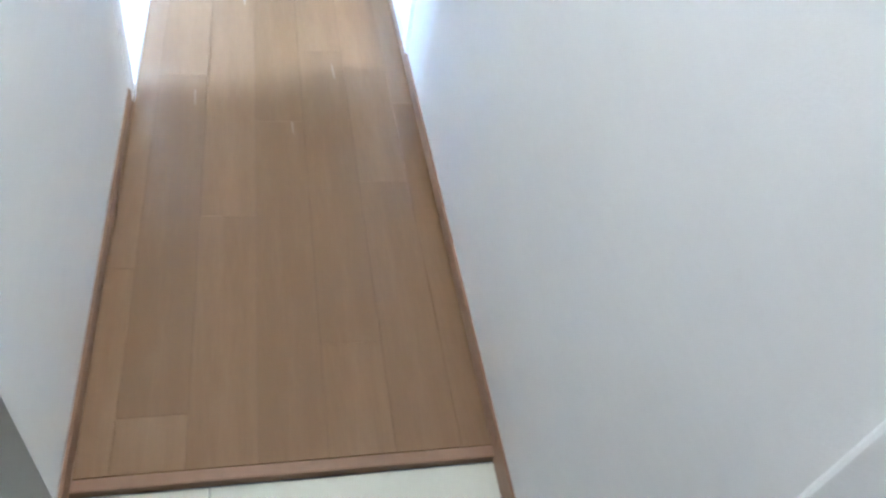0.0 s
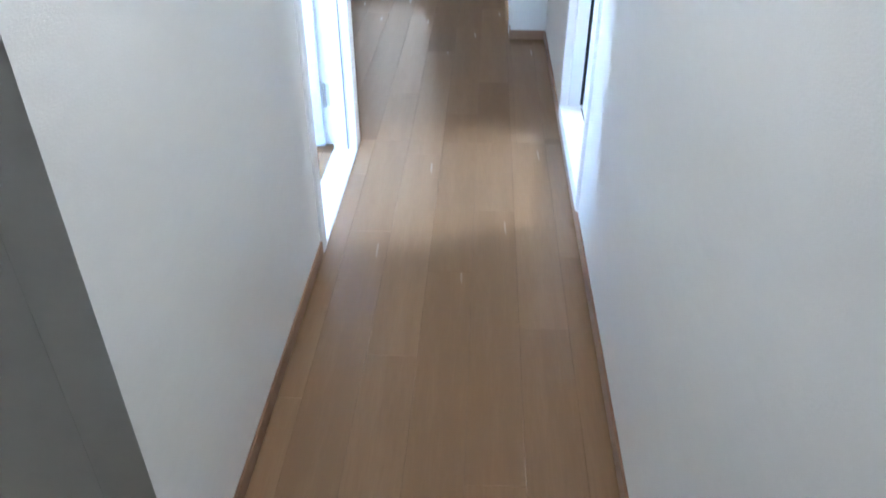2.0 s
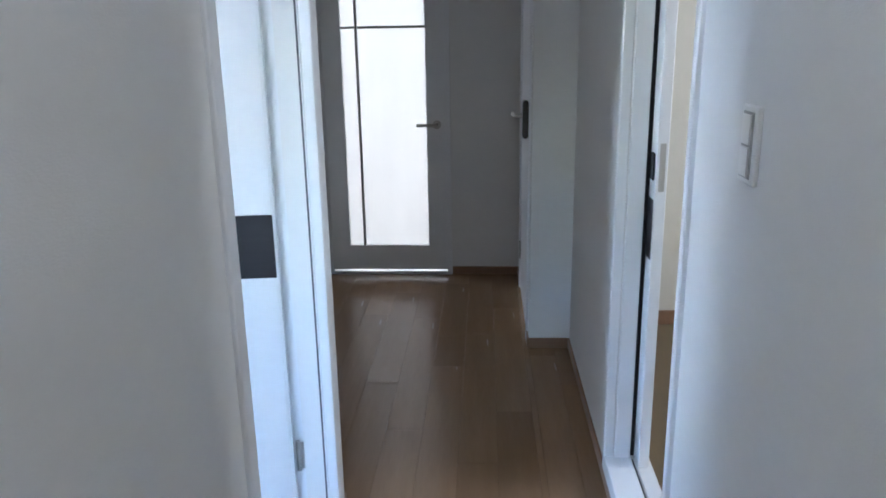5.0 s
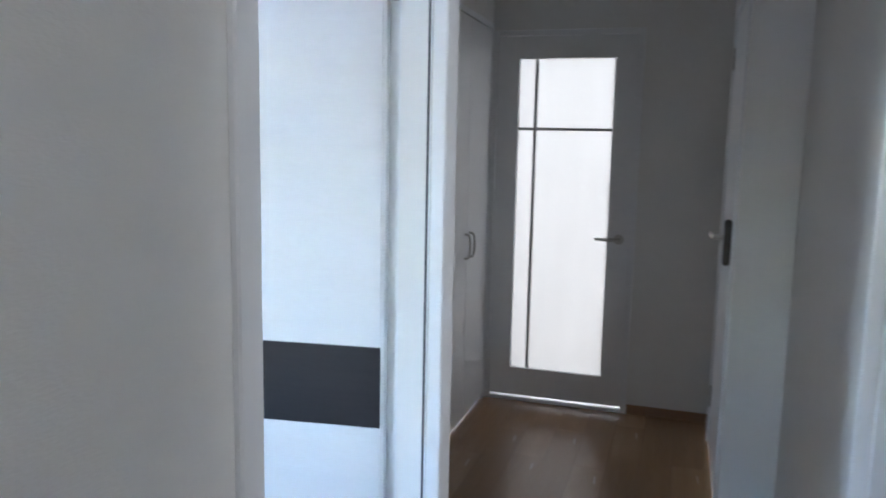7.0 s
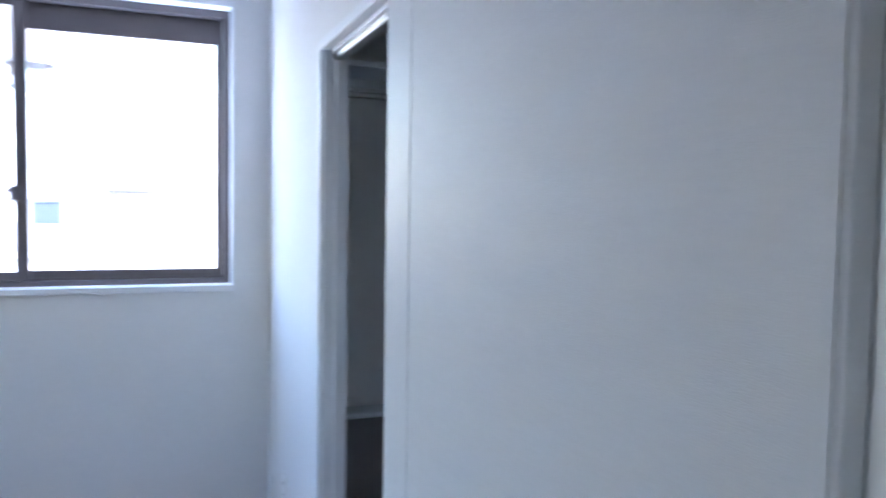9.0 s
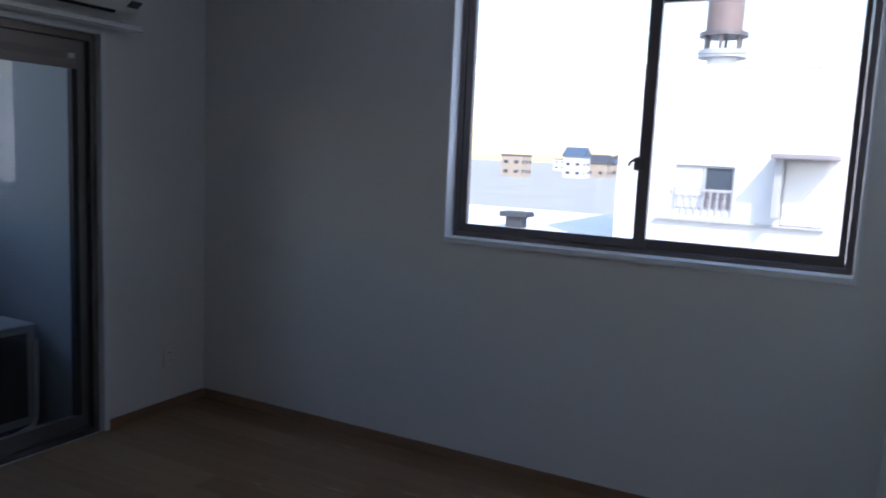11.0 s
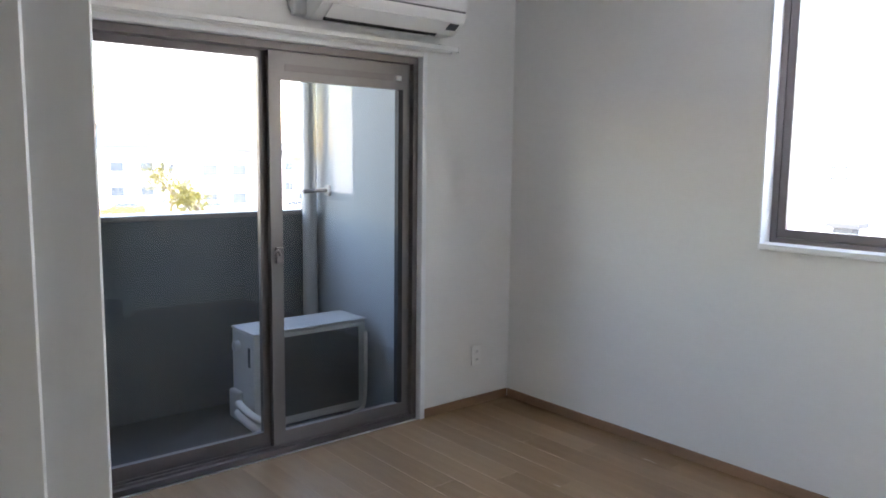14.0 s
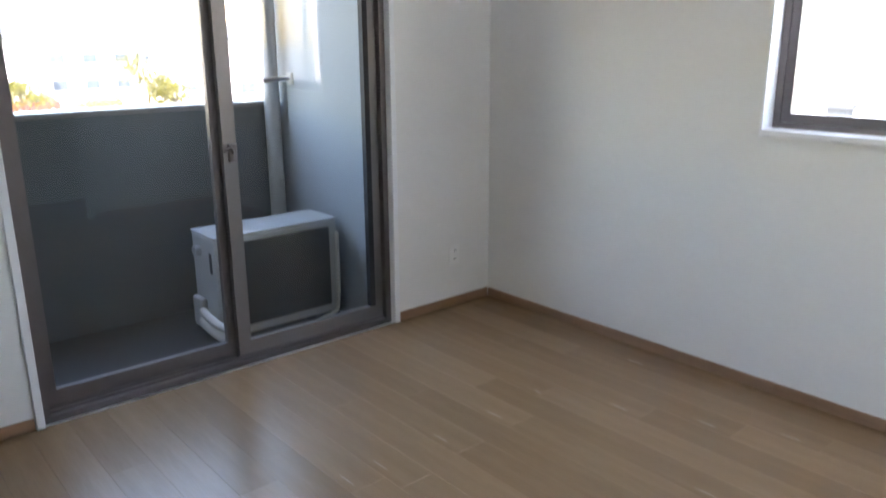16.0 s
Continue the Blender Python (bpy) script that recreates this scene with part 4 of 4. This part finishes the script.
def tree(x, y, h, r, seed, label):
    o = thing("tree", (x, y, G), label, "tree", "town trees")
    q = random.Random(seed)
    bm = bmesh.new()
    cyl(bm, (x, y, G), (x, y, G + h * 0.55), 0.16, 0.09, 10)
    tips = []
    for k in range(9):
        a = q.uniform(0, 6.28)
        z0 = G + h * q.uniform(0.3, 0.55)
        t = (x + math.cos(a) * r * q.uniform(0.4, 0.8), y + math.sin(a) * r * q.uniform(0.4, 0.8), z0 + h * q.uniform(0.12, 0.4))
        cyl(bm, (x, y, z0), t, 0.06, 0.02, 6)
        tips.append(t)
    part("trunk", bm, "bark", o)
    verts, faces = [], []
    for t in tips:
        for _ in range(150):
            c = Vector(t) + Vector((q.gauss(0, r * 0.26), q.gauss(0, r * 0.26), q.gauss(0, h * 0.07)))
            s = q.uniform(0.09, 0.19)
            u = Vector((q.gauss(0, 1), q.gauss(0, 1), q.gauss(0, 1))).normalized()
            w = u.orthogonal().normalized()
            i = len(verts)
            verts += [c - u * s, c + w * s * 0.5, c + u * s, c - w * s * 0.5]
            faces.append((i, i + 1, i + 2, i + 3))
    me = bpy.data.meshes.new("crown")
    me.from_pydata(verts, [], faces)
    me.materials.append(M["leafgreen"])
    c = new("crown", me)
    c.parent = o
    c.matrix_parent_inverse = o.matrix_world.inverted()


tree(-26.5, -70, 5.4, 2.4, 1, "yellow-green street tree among the houses")
tree(-13.5, -58, 3.4, 1.8, 2, "yellow-green round garden bush by the street")
tree(-21.0, -50, 3.9, 1.6, 3, "yellow-green garden tree beside a gabled house")
tree(-40.0, -60, 4.6, 2.2, 4, "yellow-green garden tree by the street")


def car(x, y, material, label):
    o = thing("car", (x, y, G), label, "car", "parked cars")
    prof = [(x - 2.0, G + 0.3), (x + 2.0, G + 0.3), (x + 2.05, G + 0.8), (x + 1.2, G + 0.95), (x + 0.6, G + 1.45), (x - 1.3, G + 1.5), (x - 1.95, G + 0.95)]
    part("body", prism(prof, y - 0.8, y + 0.8, "y", bevel=0.05), material, o)
    part("side_window", prism([(x + 0.95, G + 0.98), (x + 0.55, G + 1.36), (x - 1.2, G + 1.38), (x - 1.6, G + 0.98)], y + 0.8, y + 0.812, "y"), "winglass", o)
    for dx in (-1.25, 1.3):
        for dy in (-0.78, 0.78):
            w = part("wheel", C(((x + dx, y + dy - 0.1, G + 0.31), (x + dx, y + dy + 0.1, G + 0.31), 0.31), n=18), "tyre", o)
            part("rim", C(((x + dx, y + dy - 0.105, G + 0.31), (x + dx, y + dy + 0.105, G + 0.31), 0.19), n=14), "steel", w)


M["carred"] = mat("red car paint", (0.45, 0.04, 0.03), 0.25, var=0.02, coat=0.5)
M["caryellow"] = mat("yellow car paint", (0.6, 0.42, 0.04), 0.25, var=0.02, coat=0.5)
car(-17.2, -72.0, "carred", "red car parked by the street")
car(-22.2, -71.0, "caryellow", "yellow car parked by the street")
car(-29.0, -68.0, "carwhite", "white car parked by the street")
car(-37.0, -66.0, "carwhite", "white car parked by the street")


# large white building opposite the west window
def white_building():
    x, y0, y1, h = -17.0, -2.6, 22.0, 7.9
    o = thing("white_building", (x - 4, 8, G), "large sunlit white building opposite the window", "building")
    part("wall", wall("x", x, x - 8, y0, y1, G, G + h, [(-1.37, -0.15, 0.57, 1.51)]), "facade", o)
    part("roof", B(((x - 8.02, y0 - 0.02, G + h), (x + 0.02, y1 + 0.02, G + h + 0.08))), "facade", o)
    w = part("window", wall("x", x - 0.04, x - 0.12, -1.37, -0.15, 0.57, 1.51, [(-1.32, -0.79, 0.62, 1.46), (-0.73, -0.20, 0.62, 0.95), (-0.73, -0.20, 1.00, 1.46)]), "plasticgrey", o)
    part("pane", B(((x - 0.09, -1.32, 0.62), (x - 0.08, -0.79, 1.46))), "facade", w, "white blind behind glass")
    part("pane", B(((x - 0.09, -0.73, 1.00), (x - 0.08, -0.20, 1.46))), "winglass", w)
    part("pane", B(((x - 0.09, -0.73, 0.62), (x - 0.08, -0.20, 0.95))), "panelgrey", w)
    part("ledge", B(((x + 0.001, -1.7, 0.32), (x + 0.12, 1.6, 0.38)), bevel=0.01), "plasticgrey", o)
    part("porch_roof", B(((x + 0.001, 0.55, 1.70), (x + 0.8, 1.75, 1.80)), bevel=0.02), "panelgrey", o)
    part("porch_side", B(((x + 0.001, 0.62, 0.55), (x + 0.5, 0.76, 1.6995))), "plasticgrey", o)
    part("porch_door", B(((x + 0.001, 0.80, 0.40), (x + 0.05, 1.55, 1.65))), "facade", o)
    for k in range(9):
        y = -1.33 + k * 0.145
        part("railing_bar", B(((x + 0.05, y, 0.46), (x + 0.075, y + 0.03, 0.98))), "plasticgrey", o)
    part("railing_top", B(((x + 0.045, -1.4, 0.9805), (x + 0.08, -0.12, 1.02))), "plasticgrey", o)


white_building()


def low_building():
    o = thing("low_building", (-21, -7.5, G), "low white flat-roofed building beside the white one", "building")
    part("wall", B(((-26, -13.0, G), (-17.5, -3.0, -0.55))), "facade", o)
    part("roof", B(((-26.2, -13.2, -0.5498), (-17.3, -2.8, -0.35))), "facade", o)
    v = thing("roof_vent", (-19.0, -5.7, -0.35), "dark metal roof vent with a flat hood", "roof vent")
    part("body", B(((-19.2, -5.95, -0.35), (-18.8, -5.50, -0.06)), bevel=0.01), "darkgrille", v)
    part("hood", B(((-19.3, -6.10, -0.0598), (-18.7, -5.33, 0.07)), bevel=0.02), "darkgrille", v)


low_building()


def tower():
    x, y = -28.1, -2.2
    o = thing("chimney_tower", (x, y, G), "brown steel tank tower with a railed platform", "tower")
    part("column", C(((x, y, G), (x, y, 5.15), 0.50), n=20), "facade", o)
    part("platform", C(((x, y, 5.15), (x, y, 5.40), 0.80), n=20), "plasticgrey", o)
    part("tank", C(((x, y, 6.0), (x, y, 9.5), 0.60), n=24), "rust", o, smooth=True)
    part("ring", C(((x, y, 5.86), (x, y, 5.9995), 0.80), n=24), "bronze", o)
    for k in range(6):
        a = k * math.pi / 3
        part("strut", C(((x + math.cos(a) * 0.6, y + math.sin(a) * 0.6, 5.4), (x + math.cos(a) * 0.6, y + math.sin(a) * 0.6, 5.86), 0.06), n=8), "bronze", o)


tower()


def wires():
    for k, (z, s) in enumerate(((4.55, 0.14), (4.05, 0.12), (3.75, 0.14))):
        d = thing("power_line", (-22.5, 0, z), "dark overhead power line across the sky", "cable", "overhead cables")
        part("cable", tube([(-22.5 - k * 0.1, -28 + 4 * j, z + s * (j / 7.5 - 1) ** 2) for j in range(16)], 0.012, n=6, rounds=1), "gasket", d)
    for y in (-28.0, 32.0):
        p = thing("utility_pole", (-22.6, y, G), "grey concrete utility pole with a cross arm", "utility pole", "utility poles")
        part("pole", C(((-22.6, y, G), (-22.6, y, 5.6), 0.15), n=14), "plasticgrey", p)
        part("cross_arm", B(((-22.7, y - 0.06, 4.3), (-22.5, y + 0.06, 5.0)), bevel=0.01), "plasticgrey", p)


wires()

# ---- floor boards and tiles, piece by piece ----
PIECES = {}


def piece(name, size, at, material, parent):
    """One board or tile with softened edges; alike sizes share a mesh."""
    k = (name, tuple(round(s, 3) for s in size), material)
    if k not in PIECES:
        sx, sy, sz = size
        c = 0.0005
        bm = bmesh.new()
        lo = [bm.verts.new(p) for p in ((0, 0, -sz), (sx, 0, -sz), (sx, sy, -sz), (0, sy, -sz))]
        mid = [bm.verts.new(p) for p in ((0, 0, -c), (sx, 0, -c), (sx, sy, -c), (0, sy, -c))]
        up = [bm.verts.new(p) for p in ((c, c, 0), (sx - c, c, 0), (sx - c, sy - c, 0), (c, sy - c, 0))]
        for a, b in ((lo, mid), (mid, up)):
            for i in range(4):
                bm.faces.new((a[i], a[(i + 1) % 4], b[(i + 1) % 4], b[i]))
        bm.faces.new(up)
        me = bpy.data.meshes.new(name)
        bm.to_mesh(me)
        bm.free()
        me.materials.append(M[material])
        PIECES[k] = me
    ob = new(name, PIECES[k])
    ob.parent = parent
    ob.matrix_basis = Matrix.Translation(at)
    return ob


def boards(x0, x1, y0, y1, parent, start, seed, length=1.212, width=0.143, known=()):
    """Boards along y with staggered butt joints."""
    q = random.Random(seed)
    n0, n1 = math.floor((x0 - start) / width), math.ceil((x1 - start) / width)
    for i in range(n0, n1):
        a, b = max(x0, start + i * width), min(x1, start + (i + 1) * width)
        if b - a < 0.012:
            continue
        joint = dict(known).get(i, q.uniform(0, length))
        y = y0
        while y < y1 - 0.01:
            e = joint + math.ceil((y - joint + 0.05) / length) * length
            e = min(e, y1)
            piece("plank", (round(b - a - 0.0004, 4), round(e - y - 0.0005, 4), 0.012), (a + 0.0002, y + 0.0002, 0), "plank", parent)
            y = e


HALLJ = {-2: 0.139, -1: 0.726, 0: 1.127, 1: 0.30, 2: 0.86, -3: 0.55}
boards(XL, XR, 0.012, YN2, floor_hall, -0.104, 3, known=HALLJ.items())
boards(XC, XB, YN2, YE, floor_hall, -0.104, 4, known=HALLJ.items())
boards(XB, XR, YN2, YB, floor_hall, -0.104, 5, known=HALLJ.items())
boards(XW, XI, YS, YN, floor_bed, -3.6, 6)
boards(XW, XC - 0.13, YN, 2.95, floor_bed, -3.6, 8)
for i in range(-2, 1):
    for j in range(3):
        x0, x1 = max(-0.90, -0.2 + i * 0.6), min(XR, 0.4 + i * 0.6)
        if x1 - x0 > 0.05:
            piece("tile", (round(x1 - x0 - 0.004, 3), 0.596, 0.012), (x0 + 0.002, -0.018 - (j + 1) * 0.6, -0.020), "tile", floor_entry)
tagged(link("floor_edge", B(((XL, -0.016, -0.028), (XR - 0.001, 0.0115, 0.0)), bevel=0.004, seg=2), "skirt"), "brown wooden edge strip of the hall floor", "floor edge", kind="structure")
